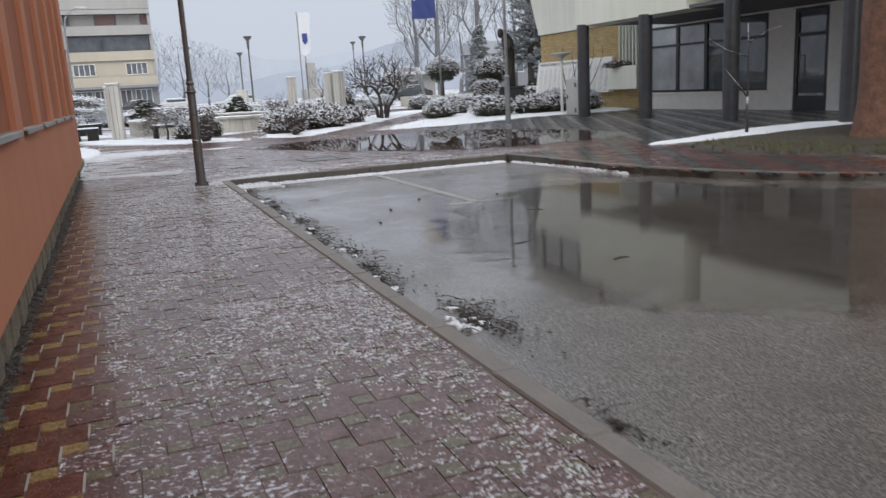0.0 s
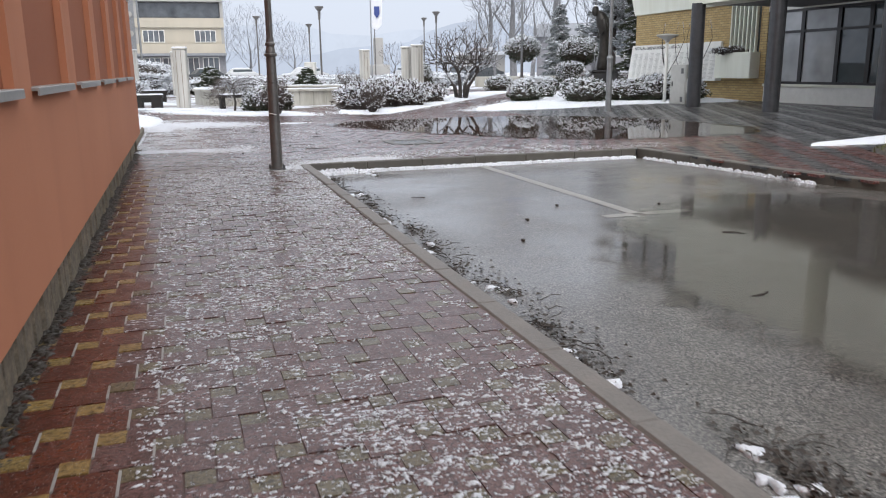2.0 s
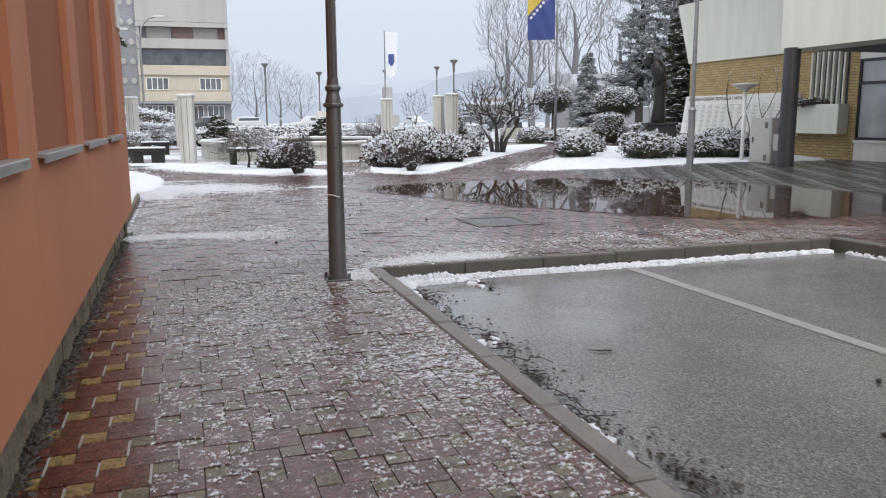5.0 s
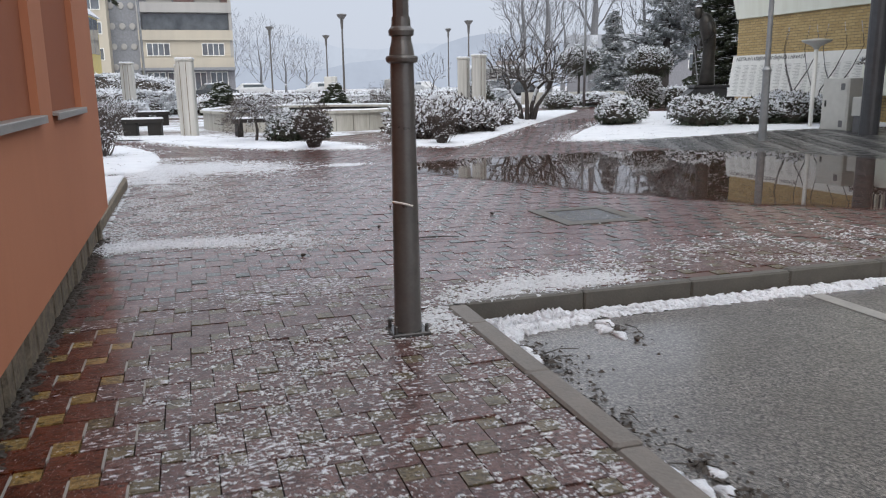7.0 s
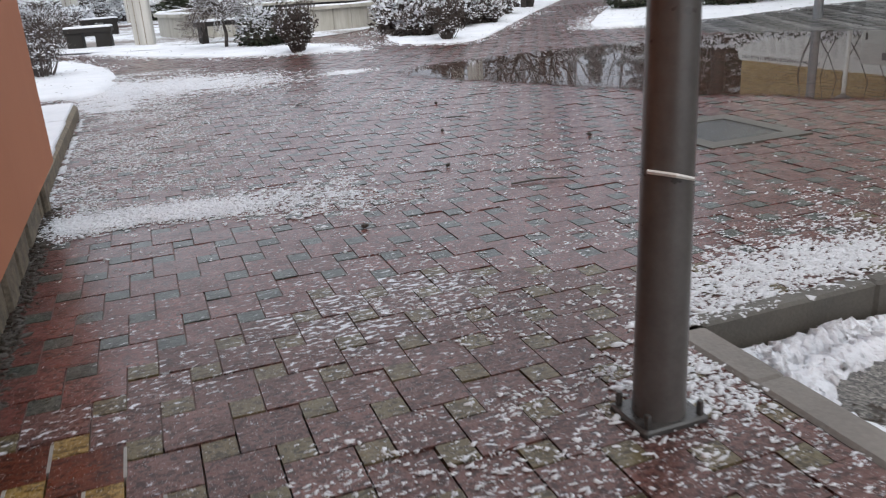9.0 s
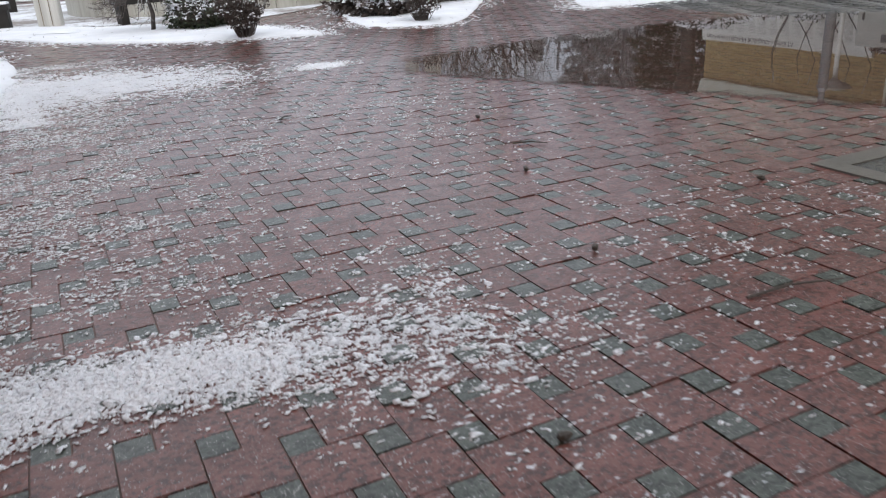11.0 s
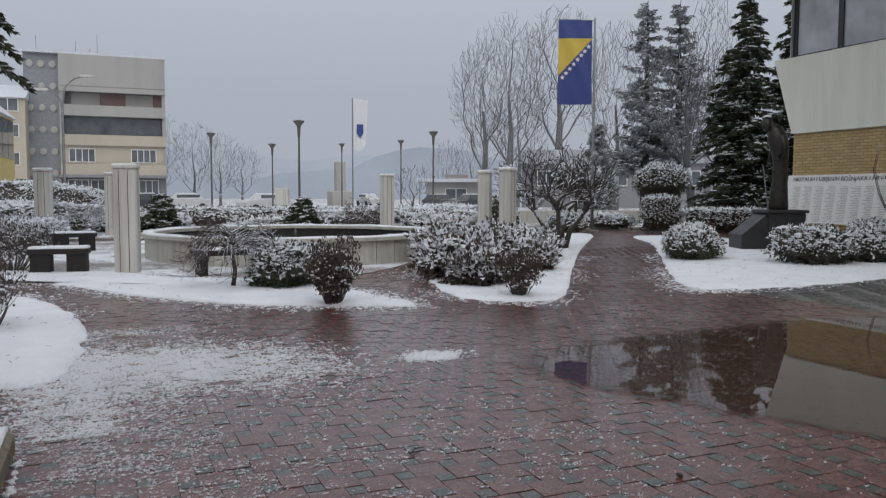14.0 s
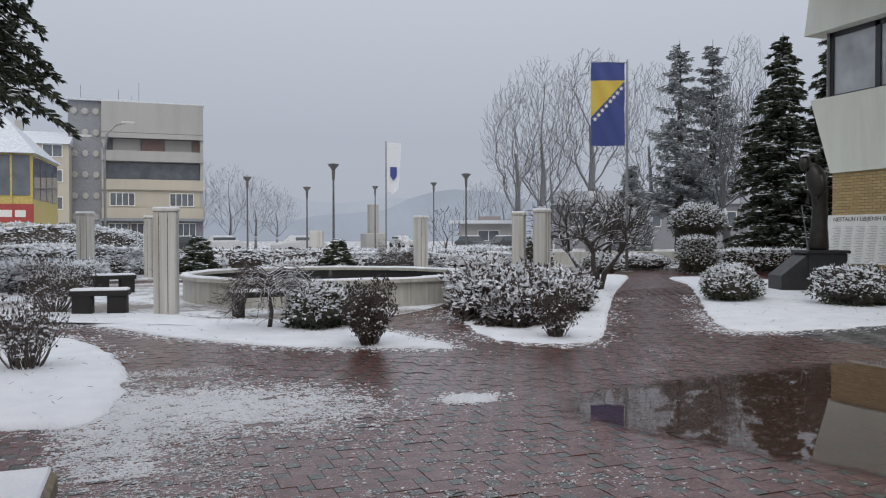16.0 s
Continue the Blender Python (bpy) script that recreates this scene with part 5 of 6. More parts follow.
for mbx, pr in ((rim, prof), (snow_rim, [(3.24, 0.55), (3.27, 0.595), (3.45, 0.60), (3.52, 0.55)])):
    n = len(pr)
    for k in range(72):
        a = 6.283185 * k / 72
        for r, z in pr:
            mbx.v.append((r * math.cos(a), r * math.sin(a), z + (0.008 * math.sin(a * 11) if z > 0.59 else 0)))
    for k in range(72):
        j = (k + 1) % 72
        for i in range(n):
            mbx.f.append((k * n + i, j * n + i, j * n + (i + 1) % n, k * n + (i + 1) % n))
part("rim", rim, "fountain", fount)
part("snow", snow_rim, "snow", fount, "snow on the rim", smooth=True)
part("basin_floor", MB().lathe([(3.3, -0.02), (3.3, 0.12)], sides=48), "granite", fount)
lining = MB()
for k in range(48):
    a0, a1 = 6.283185 * k / 48, 6.283185 * (k + 1) / 48
    lining.add([(3.27 * math.cos(a0), 3.27 * math.sin(a0), 0.1), (3.27 * math.cos(a1), 3.27 * math.sin(a1), 0.1), (3.27 * math.cos(a1), 3.27 * math.sin(a1), 0.488), (3.27 * math.cos(a0), 3.27 * math.sin(a0), 0.488)], [(0, 1, 2, 3)])
part("lining", lining, "granite", fount, "dark wet basin lining")
part("nozzle", MB().lathe([(0.06, 0.1), (0.05, 0.5), (0.02, 0.62)], sides=10), "iron", fount)


def column(x, y, rot, h, w=0.42, dp=0.30):
    c = thing("concrete_column", pose(x, y, G(x, y), 0, 0, rot), "tall weathered pale concrete column with a flat cap", "column", "columns round the fountain")
    part("shaft", MB().bevel_box(-w / 2, -dp / 2, -0.1, w / 2, dp / 2, h - 0.05, 0.02), "concrete", c)
    for i in range(2):
        part("groove", MB().box(-w / 2 + 0.1 + 0.16 * i, -dp / 2 - 0.004, 0.02, -w / 2 + 0.115 + 0.16 * i, -dp / 2 + 0.01, h - 0.08), "stone", c)
    part("cap", MB().bevel_box(-w / 2 - 0.02, -dp / 2 - 0.02, h - 0.05, w / 2 + 0.02, dp / 2 + 0.02, h, 0.012), "concrete", c)
    part("snow", MB().bevel_box(-w / 2 - 0.01, -dp / 2 - 0.01, h, w / 2 + 0.01, dp / 2 + 0.01, h + 0.035, 0.018), "snow", c)
    return c


for x, y, rot, h in ((0.17, 31.0, -14, 2.0), (-1.75, 39.2, -10, 2.1), (0.0, 43.9, -5, 2.1), (8.65, 40.5, 20, 2.1), (8.6, 32.9, 55, 2.05), (8.8, 32.05, 40, 2.1)):
    column(x, y, rot, h)


def bench(x, y, rot, w=0.95, plank=False):
    b = thing("bench", pose(x, y, G(x, y), 0, 0, rot), "dark block bench with a snow-covered seat", "bench", "benches round the fountain")
    for s in (-1, 1):
        part("leg", MB().bevel_box(s * w * 0.5 - (0.34 if s > 0 else 0), -0.19, -0.03, s * w * 0.5 + (0 if s > 0 else 0.34), 0.19, 0.37, 0.012) if not plank else MB().bevel_box(s * (w * 0.5 - 0.1) - 0.07, -0.2, -0.03, s * (w * 0.5 - 0.1) + 0.07, 0.2, 0.5, 0.012), "wood", b)
    part("seat", MB().bevel_box(-w * 0.54, -0.22, 0.36, w * 0.54, 0.22, 0.46, 0.012), "wood", b)
    part("snow", MB().bevel_box(-w * 0.53, -0.21, 0.46, w * 0.53, 0.21, 0.5, 0.02), "snow", b)


bench(-1.0, 31.3, -6)
bench(-0.95, 36.9, 10)
bench(1.9, 29.95, 8, 1.25, True)
bench(6.6, 33.0, -35, 1.0, True)

# ---- statue (plain shape on a pedestal) ----
SX, SY = 15.45, 30.6
sz = G(SX, SY) + 0.05
ped = thing("pedestal", pose(SX, SY, sz, 0, 0, -21), "black granite pedestal with a sloping wing", "pedestal")
part("block", MB().bevel_box(0.03, -0.45, -0.1, 1.0, 0.45, 0.92, 0.02), "granite", ped)
part("plinth_top", MB().bevel_box(-0.02, -0.5, 0.92, 1.06, 0.5, 1.0, 0.02), "granite", ped)
part("wing", MB().add([(-0.64, -0.4, -0.1), (0.026, -0.4, -0.1), (0.026, 0.4, -0.1), (-0.64, 0.4, -0.1), (-0.64, -0.4, 0.36), (0.026, -0.4, 0.9), (0.026, 0.4, 0.9), (-0.64, 0.4, 0.36)], [(3, 2, 1, 0), (4, 5, 6, 7), (0, 1, 5, 4), (1, 2, 6, 5), (2, 3, 7, 6), (3, 0, 4, 7)]), "granite", ped)
st = MB()
st.tube([(0, 0, 0), (0, 0, 0.06), (0.02, 0, 0.6), (0.03, 0, 1.05), (0, 0, 1.35), (-0.07, 0, 1.62), (-0.16, 0, 1.82), (-0.24, 0.01, 1.93)], [0.25, 0.27, 0.21, 0.20, 0.235, 0.27, 0.21, 0.11], 14)
st.lathe([(0.05, 1.80), (0.12, 1.86), (0.145, 1.96), (0.13, 2.08), (0.05, 2.14)], -0.37, 0.02, 12)
st.tube([(-0.16, 0, 1.85), (-0.34, 0.02, 1.95)], [0.13, 0.09], 10)
st.tube([(-0.06, -0.22, 1.70), (0.06, -0.27, 1.38), (-0.14, -0.2, 1.15)], [0.10, 0.085, 0.07], 8)
st.tube([(-0.08, 0.22, 1.70), (-0.08, 0.28, 1.36), (-0.2, 0.2, 1.08)], [0.10, 0.085, 0.07], 8)
statue = part("statue", st, "bronze", smooth=True, at=pose(SX + 0.44, SY - 0.17, sz + 1.0, 0, 0, -21) @ Matrix.Diagonal((0.95, 0.85, 1.12, 1)))
tagged(statue, "dark bronze standing statue bowed forward, simplified", "statue")
pad = part("snow_patch", MB().lump((0, 0, 0), 0.12, 0.12, 0.05, 2), "snow", smooth=True, at=pose(SX + 0.11, SY - 0.04, sz + 3.39))
tagged(pad, "snow lying on the statue's head", "snow")
stick = part("staff", MB().tube([(0, 0, 0), (-0.12, 0.1, 1.15)], [0.02, 0.016], 6), "pole_grey", at=pose(SX + 0.17, SY - 0.1, sz + 1.0))
tagged(stick, "slanting metal staff standing by the statue", "staff")

# ---- flags ----
fp = thing("flagpole", pose(16.75, 40.2, G(16.7, 40.2)), "tall grey flagpole with a hanging upright flag", "flagpole")
part("pole", MB().lathe([(0.06, -0.05), (0.055, 3), (0.04, 7.9), (0.01, 8.0)], sides=10), "pole_grey", fp, smooth=True)
part("arm", MB().tube([(0, 0, 7.86), (-1.25, 0.55, 7.92)], [0.02, 0.015], 6), "pole_grey", fp)
base = part("base", MB().bevel_box(-0.2, -0.2, -0.05, 0.2, 0.2, 0.06, 0.02), "kerb", fp)


def cloth(u0, u1, v0, v1, keep, off):
    """A piece of the hanging cloth with its soft folds: u along the arm, v downward."""
    mb, idx, nu, nv = MB(), {}, 26, 60
    def place(u, v):
        wob = 0.05 * math.sin(u * 5 + v * 1.4) * (0.3 + v / 3) + 0.02 * math.sin(v * 4 + u * 9)
        return (-0.1 - u * 0.92 + wob * 0.4, 0.02 + u * 0.40 + wob + off, 7.88 - v)
    for i in range(nu):
        for j in range(nv):
            us, vs = [u0 + (u1 - u0) * (i + k) / nu for k in (0, 1)], [v0 + (v1 - v0) * (j + k) / nv for k in (0, 1)]
            if keep((us[0] + us[1]) / 2, (vs[0] + vs[1]) / 2):
                mb.add([place(us[0], vs[0]), place(us[1], vs[0]), place(us[1], vs[1]), place(us[0], vs[1])], [(0, 1, 2, 3)])
    return mb, place


FLW, FLH = 1.25, 3.12
flag = thing("flag", pose(16.75, 40.2, G(16.7, 40.2)), "blue flag with a yellow triangle and a row of white stars", "flag")
isy = lambda u, v: v > 0.66 and v < 0.68 + (u / FLW) * 1.38
mbb, plc = cloth(0, FLW, 0, FLH, lambda u, v: not isy(u, v), 0.0)
part("blue_field", mbb, "blue", flag, smooth=True)
mby, _ = cloth(0, FLW, 0, FLH, isy, 0.0)
part("yellow_triangle", mby, "yellow", flag, smooth=True)
for k in range(8):
    t = (k + 0.5) / 8
    cu, cv = FLW * (0.06 + 0.88 * t), 0.90 + t * 1.30
    cx, cy, cz = plc(cu, cv)
    vs = [(cx, cy - 0.025, cz)]
    for q in range(10):
        r = 0.10 if q % 2 == 0 else 0.042
        w = math.pi / 2 + q * math.pi / 5
        vs.append((cx + r * math.cos(w) * 0.92, cy - 0.03 - r * math.cos(w) * 0.40, cz + r * math.sin(w)))
    part("star", MB().add(vs, [(0, 1 + q, 1 + (q + 1) % 10) for q in range(10)]), "flagwhite", flag)
fp2 = thing("flagpole", pose(14.8, 65.0, 0.1), "slim pole carrying a long pale banner", "flagpole")
part("pole", MB().lathe([(0.06, -0.2), (0.04, 7.7)], sides=8), "pole_grey", fp2)
fl2 = thing("banner", pose(14.8, 65.0, 0.1), "long white banner with a small blue crest", "flag")
part("cloth", MB().add([(0.05, 0, 7.65), (0.95, -0.35, 7.6), (0.8, -0.3, 4.6), (0.45, -0.1, 4.2), (0.1, 0, 4.4)], [(0, 1, 2, 3, 4)]), "flagwhite", fl2)
part("crest", MB().add([(0.25, -0.14, 6.0), (0.65, -0.28, 6.0), (0.65, -0.28, 5.4), (0.45, -0.2, 5.1), (0.25, -0.14, 5.4)], [(0, 1, 2, 3, 4)]), "blue", fl2)

for x, y, h in ((9.3, 56.5, 5.3), (19.0, 61.3, 5.4), (6.6, 71.4, 5.6), (11.5, 75.0, 5.2), (20.5, 87.5, 6.2), (24.0, 80.8, 6.2)):
    l = thing("street_lamp", pose(x, y, 0.1), "slim dark street lamp with a conical head", "street lamp", "park lamps")
    part("pole", MB().lathe([(0.075, -0.3), (0.05, h - 0.5)], sides=8), "pole", l)
    part("head", MB().lathe([(0.07, h - 0.85), (0.1, h - 0.3), (0.3, h - 0.05), (0.3, h), (0.05, h + 0.05)], sides=12), "pole", l)
sl = thing("street_lamp", pose(-2.5, 69.5, 0.05), "tall two-armed curved street lamp", "street lamp")
part("pole", MB().tube([(0, 0, -0.2), (0, 0, 7.0), (0.15, 0, 8.0), (0.7, 0, 8.6), (1.2, 0, 8.75)], [0.1, 0.08, 0.07, 0.05, 0.04], 8), "pole_grey", sl)
part("arm", MB().tube([(0, 0, 6.6), (-0.15, 0, 7.4), (-0.6, 0, 7.75), (-0.9, 0, 7.8)], [0.06, 0.05, 0.045, 0.04], 8), "pole_grey", sl)
for sx, zz in ((1.4, 8.78), (-1.15, 7.82)):
    part("head", MB().bevel_box(sx - 0.4, -0.14, zz - 0.06, sx + 0.4, 0.14, zz + 0.08, 0.03), "lampglass", sl)

# ---- far buildings ----
def facade_window(parent, m, w, h, sash=3):
    wob = new("window")
    wob.parent, wob.matrix_basis = parent, m
    f = MB().box(0, -0.06, 0, w, 0.02, 0.08).box(0, -0.06, h - 0.08, w, 0.02, h)
    for k in range(sash + 1):
        x = k * (w - 0.08) / sash
        f.box(x, -0.06, 0.08, x + 0.08, 0.02, h - 0.08)
    part("window_frame", f, "white", wob)
    part("pane", MB().box(0.02, -0.03, 0.02, w - 0.02, -0.01, h - 0.02), "apt_glass", wob)


AW = 9.75
apt = thing("apartment_block", pose(-3.9, 96.9, 0.0, 0, 0, -2) @ Matrix.Diagonal((0.953, 1, 1.06, 1)), "five-storey grey and ochre apartment block with loggias", "building")
part("wall", MB().box(0.0, 0.9, -0.5, AW, 12, 13.6), "apt_shade", apt)
part("stair_tower", MB().box(-3.1, 0.3, -0.5, -0.02, 12, 13.7), "apt_dark", apt)
for i in range(6):
    for k in range(3):
        part("round_block", MB().lathe([(0.32, 0), (0.32, 0.12), (0.2, 0.16)], sides=10), "apt", apt, at=pose(-2.55 + 1.0 * k, 0.3, 3.2 + 1.9 * i, 90))
for x in (-0.01, AW - 0.33):
    part("side_wall", MB().box(x, -0.1, 3.2, x + 0.33, 0.95, 13.6), "apt", apt)
part("attic", MB().box(0, -0.2, 10.9, AW, 0.95, 13.65), "apt", apt)
for z in (3.1, 5.7, 8.3):
    part("balcony_front", MB().box(0, -0.35, z, AW, -0.2, z + 0.95), "apt_ochre" if z < 6 else "apt", apt)
    part("floor_slab", MB().box(0, -0.22, z, AW, 0.9, z + 0.18), "apt", apt)
part("balcony_front", MB().box(0, -0.35, 10.4, AW, -0.2, 10.85), "apt", apt)
part("storey_wall", MB().box(0.3, 0.0, 4.05, AW - 0.3, 0.92, 5.72), "apt_ochre", apt)
for x in (0.7, 6.4):
    facade_window(apt, pose(x, -0.02, 4.2), 2.4, 1.25, 4)
for x, w in ((1.0, 2.6), (6.0, 2.6)):
    part("shutter", MB().box(x, 0.7, 9.3, x + w, 0.88, 10.4), "apt", apt)
for x, w in ((3.8, 2.1), (8.7, 0.8)):
    part("shutter", MB().box(x, 0.7, 9.3, x + w, 0.88, 10.4), "apt_red", apt)
part("loggia_window", MB().box(0.4, 0.78, 6.75, AW - 0.4, 0.88, 8.2), "apt_glass", apt)
for x in (0.5, 2.6, 4.8, 7.1):
    facade_window(apt, pose(x, 0.85, 0.3), 1.9, 2.4, 3)
part("shop_canopy", MB().box(-0.2, -0.6, 2.85, AW + 0.1, 0.9, 3.1), "apt_dark", apt)
part("roof", MB().box(-3.2, -0.2, 13.65, AW + 0.1, 12, 13.85), "roof", apt, "snow-dusted flat roof")
for x, h in ((1.4, 1.5), (3.4, 2.2), (2.7, 0.9), (-2.2, 1.8)):
    part("antenna", MB().tube([(x, 3, 13.8), (x, 3, 13.8 + h)], [0.03, 0.02], 5), "pole_grey", apt)

bei = thing("terrace_house", pose(-12.9, 95.2, 0.0, 0, 0, -2), "three-storey ochre house with snowy pitched roof", "building")
part("wall", MB().box(0, 0, -0.5, 6.3, 10, 10.0), "apt_ochre", bei)
part("roof", MB().add([(-0.2, -0.4, 10.0), (6.4, -0.4, 10.0), (6.4, 10.3, 10.0), (-0.2, 10.3, 10.0), (-0.2, 4, 11.6), (6.4, 4, 11.6)], [(0, 1, 5, 4), (2, 3, 4, 5), (1, 2, 5), (3, 0, 4), (3, 2, 1, 0)]), "roof", bei, "snow-covered roof")
for z in (4.0, 6.5, 8.8):
    for x in (0.6, 4.1):
        facade_window(bei, pose(x, -0.02, z), 1.7, 1.2, 2)
part("shop_front", MB().box(0.3, -0.03, 0.2, 6.2, 0.05, 2.8), "apt_glass", bei)
part("chimney", MB().box(1.2, 4, 11, 1.9, 4.7, 12.6), "apt", bei)
yel = thing("glass_shop", pose(-10.4, 66.0, 0.0, 0, 0, -4), "yellow-framed glazed corner shop with red fascia", "building")
part("wall", MB().box(-2, 0, -0.3, 4.25, 8, 6.3), "shop_yellow", yel)
part("fascia", MB().box(-2, -0.12, 2.35, 4.3, -0.01, 3.4), "shop_red", yel, "red sign band")
part("lettering", MB().box(2.2, -0.14, 2.65, 3.2, -0.12, 3.05).box(3.35, -0.14, 2.65, 3.9, -0.12, 3.05), "white", yel)
for k in range(6):
    part("pane", MB().box(-1.9 + k * 1.02, -0.06, 3.9, -1.0 + k * 1.02, -0.02, 6.2), "apt_glass", yel)
    part("mullion", MB().box(-2.0 + k * 1.02, -0.1, 3.4, -1.9 + k * 1.02, 0.02, 6.3), "shop_yellow", yel)
for k in range(4):
    part("pane", MB().box(4.26, 0.15 + 1.9 * k, 3.7, 4.30, 1.85 + 1.9 * k, 6.15), "apt_glass", yel)
part("roof", MB().add([(-2.2, -0.5, 6.3), (4.5, -0.5, 6.3), (4.5, 8, 6.3), (-2.2, 8, 6.3), (-2.2, 3, 8.8), (2.2, 3, 8.8)], [(0, 1, 5, 4), (2, 3, 4, 5), (1, 2, 5), (3, 0, 4), (3, 2, 1, 0)]), "roof", yel, "snowy glazed roof")
kio = thing("kiosk", pose(33.9, 95.0, 0, 0, 0, -20.9), "small roadside kiosk with an overhanging roof", "building")
part("wall", MB().box(-1.5, 0, -0.3, 4.5, 5, 2.9), "apt", kio)
part("roof", MB().box(-2.6, -1.2, 2.9, 5.0, 5.5, 3.25), "roof", kio)
part("sign", MB().box(0.5, -0.3, 3.3, 3.0, -0.1, 3.7), "redroof", kio)
part("post", MB().box(-2.4, -1.0, -0.3, -2.25, -0.85, 2.9), "pole_grey", kio)
facade_window(kio, pose(0.5, -0.02, 1.0), 2.4, 1.2, 2)
fb = thing("long_house", pose(38.0, 84.0, 0, 0, 0, -30), "long low grey house behind the trees", "building")
part("wall", MB().box(0, 0, -0.5, 26, 8, 4.6), "apt_shade", fb)
part("roof", MB().add([(-0.4, -0.5, 4.6), (26.4, -0.5, 4.6), (26.4, 8.5, 4.6), (-0.4, 8.5, 4.6), (-0.4, 4, 6.2), (26.4, 4, 6.2)], [(0, 1, 5, 4), (2, 3, 4, 5), (1, 2, 5), (3, 0, 4), (3, 2, 1, 0)]), "apt_dark", fb)
for k in range(7):
    facade_window(fb, pose(1.5 + 3.5 * k, -0.02, 2.4), 1.8, 1.5, 2)
lw = part("park_wall", MB().bevel_box(0, 0, -0.2, 22, 0.35, 0.7, 0.03), "fountain", at=pose(17.0, 47.5, 0.1, 0, 0, -12))
tagged(lw, "low pale concrete wall along the park road", "wall", kind="structure")
rd = part("park_road", MB().add([(16, 44.6, 0.16), (60, 40, 0.16), (60, 52, 0.16), (34, 62, 0.16), (30, 100, 0.16), (22, 100, 0.16), (22, 60, 0.16), (16, 47.0, 0.16)], [tuple(range(8))]), "asphalt")
tagged(rd, "wet road beyond the park", "road", kind="structure")
mon = thing("obelisk", pose(24.4, 102.0, 0), "pale stone obelisk on a stepped base", "monument")
part("base", MB().bevel_box(-1.2, -1.2, -0.5, 1.2, 1.2, 1.9, 0.1), "apt", mon)
part("shaft", MB().bevel_box(-0.55, -0.5, 1.9, 0.55, 0.5, 5.2, 0.08), "apt", mon)
blk = thing("stone_block", pose(9.05, 59.8, 0.1, 0, 0, -21), "pale concrete monument block in the park", "monument")
part("block", MB().bevel_box(-0.35, -0.3, -0.2, 0.4, 0.3, 1.75, 0.03), "concrete", blk)
pil = thing("brick_pier", pose(26.4, 43.6, 0.1), "low brick pier with a snow cap", "pier")
part("pier", MB().bevel_box(-0.4, -0.4, -0.1, 0.4, 0.4, 1.35, 0.02), "redroof", pil)
part("cap", MB().bevel_box(-0.45, -0.45, 1.35, 0.45, 0.45, 1.5, 0.03), "snow", pil)


def car(x, y, rot, mat, label):
    c = thing("car", pose(x, y, 0.12, 0, 0, rot), label, "car")
    prof = [(-2.1, 0.3), (-2.1, 0.75), (-1.9, 0.9), (-1.1, 0.95), (-0.6, 1.4), (0.9, 1.42), (1.5, 0.98), (2.05, 0.85), (2.1, 0.35)]
    n = len(prof)
    vs = [(px, s * (0.82 if pz < 1.1 else 0.66), pz) for s in (-1, 1) for px, pz in prof]
    fs = [tuple(range(n)), tuple(range(2 * n - 1, n - 1, -1))] + [(k, n + k, n + (k + 1) % n, (k + 1) % n) for k in range(n)]
    part("body", MB().add(vs, fs), mat, c)
    part("side_window", MB().box(-0.75, -0.775, 1.0, 1.1, -0.72, 1.32), "glass", c)
    part("side_window", MB().box(-0.75, 0.72, 1.0, 1.1, 0.775, 1.32), "glass", c)
    for wx in (-1.3, 1.3):
        for wy in (-0.8, 0.8):
            w = part("wheel", MB().tube([(wx, wy - 0.1, 0.3), (wx, wy + 0.1, 0.3)], [0.31, 0.31], 16), "tyre", c)
    part("roof_snow", MB().bevel_box(-0.55, -0.6, 1.4, 0.85, 0.6, 1.47, 0.03), "snow", c)
    return c


car(25.7, 69.5, 10, "car_dark", "dark saloon parked by the park road with snow on it")
car(29.1, 84.2, 95, "car_dark", "dark car standing on the far road")
car(29.0, 105.7, 95, "car_pale", "white van-like car on the far road")
car(11.3, 77.1, 20, "car_pale", "pale car parked beyond the park")
car(5.8, 83.5, 10, "car_pale", "pale parked car beyond the hedge")
car(2.5, 82.0, 15, "car_dark", "dark parked car beyond the hedge")

# ---- far hills in the snowfall ----
def hill(name, pts, dist, mat, label):
    mb, n = MB(), 60
    for k in range(n + 1):
        a = pts[0][0] + (pts[-1][0] - pts[0][0]) * k / n
        h = 0
        for (a0, h0), (a1, h1) in zip(pts, pts[1:]):
            if a0 <= a <= a1:
                h = h0 + (h1 - h0) * smooth01(a0, a1, a)
        h *= 1 + 0.05 * noise.noise((a * 0.7, 0, 1)) + 0.04 * noise.noise((a * 3, 0, 1))
        w = radians(a)
        mb.v += [(dist * math.sin(w), 15 + dist * math.cos(w), -5), (dist * math.sin(w), 15 + dist * math.cos(w), h)]
    for k in range(n):
        mb.f.append((2 * k, 2 * k + 2, 2 * k + 3, 2 * k + 1))
    tagged(part(name, mb, mat), label, "hill", kind="structure")


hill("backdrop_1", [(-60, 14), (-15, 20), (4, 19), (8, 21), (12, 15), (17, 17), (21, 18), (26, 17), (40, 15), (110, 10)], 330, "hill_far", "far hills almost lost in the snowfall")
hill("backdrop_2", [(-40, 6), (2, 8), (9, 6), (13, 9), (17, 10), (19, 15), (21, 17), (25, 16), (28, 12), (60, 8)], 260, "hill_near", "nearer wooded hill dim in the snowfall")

# ---- loose debris, slush and paving details ----
rng = random.Random(200)


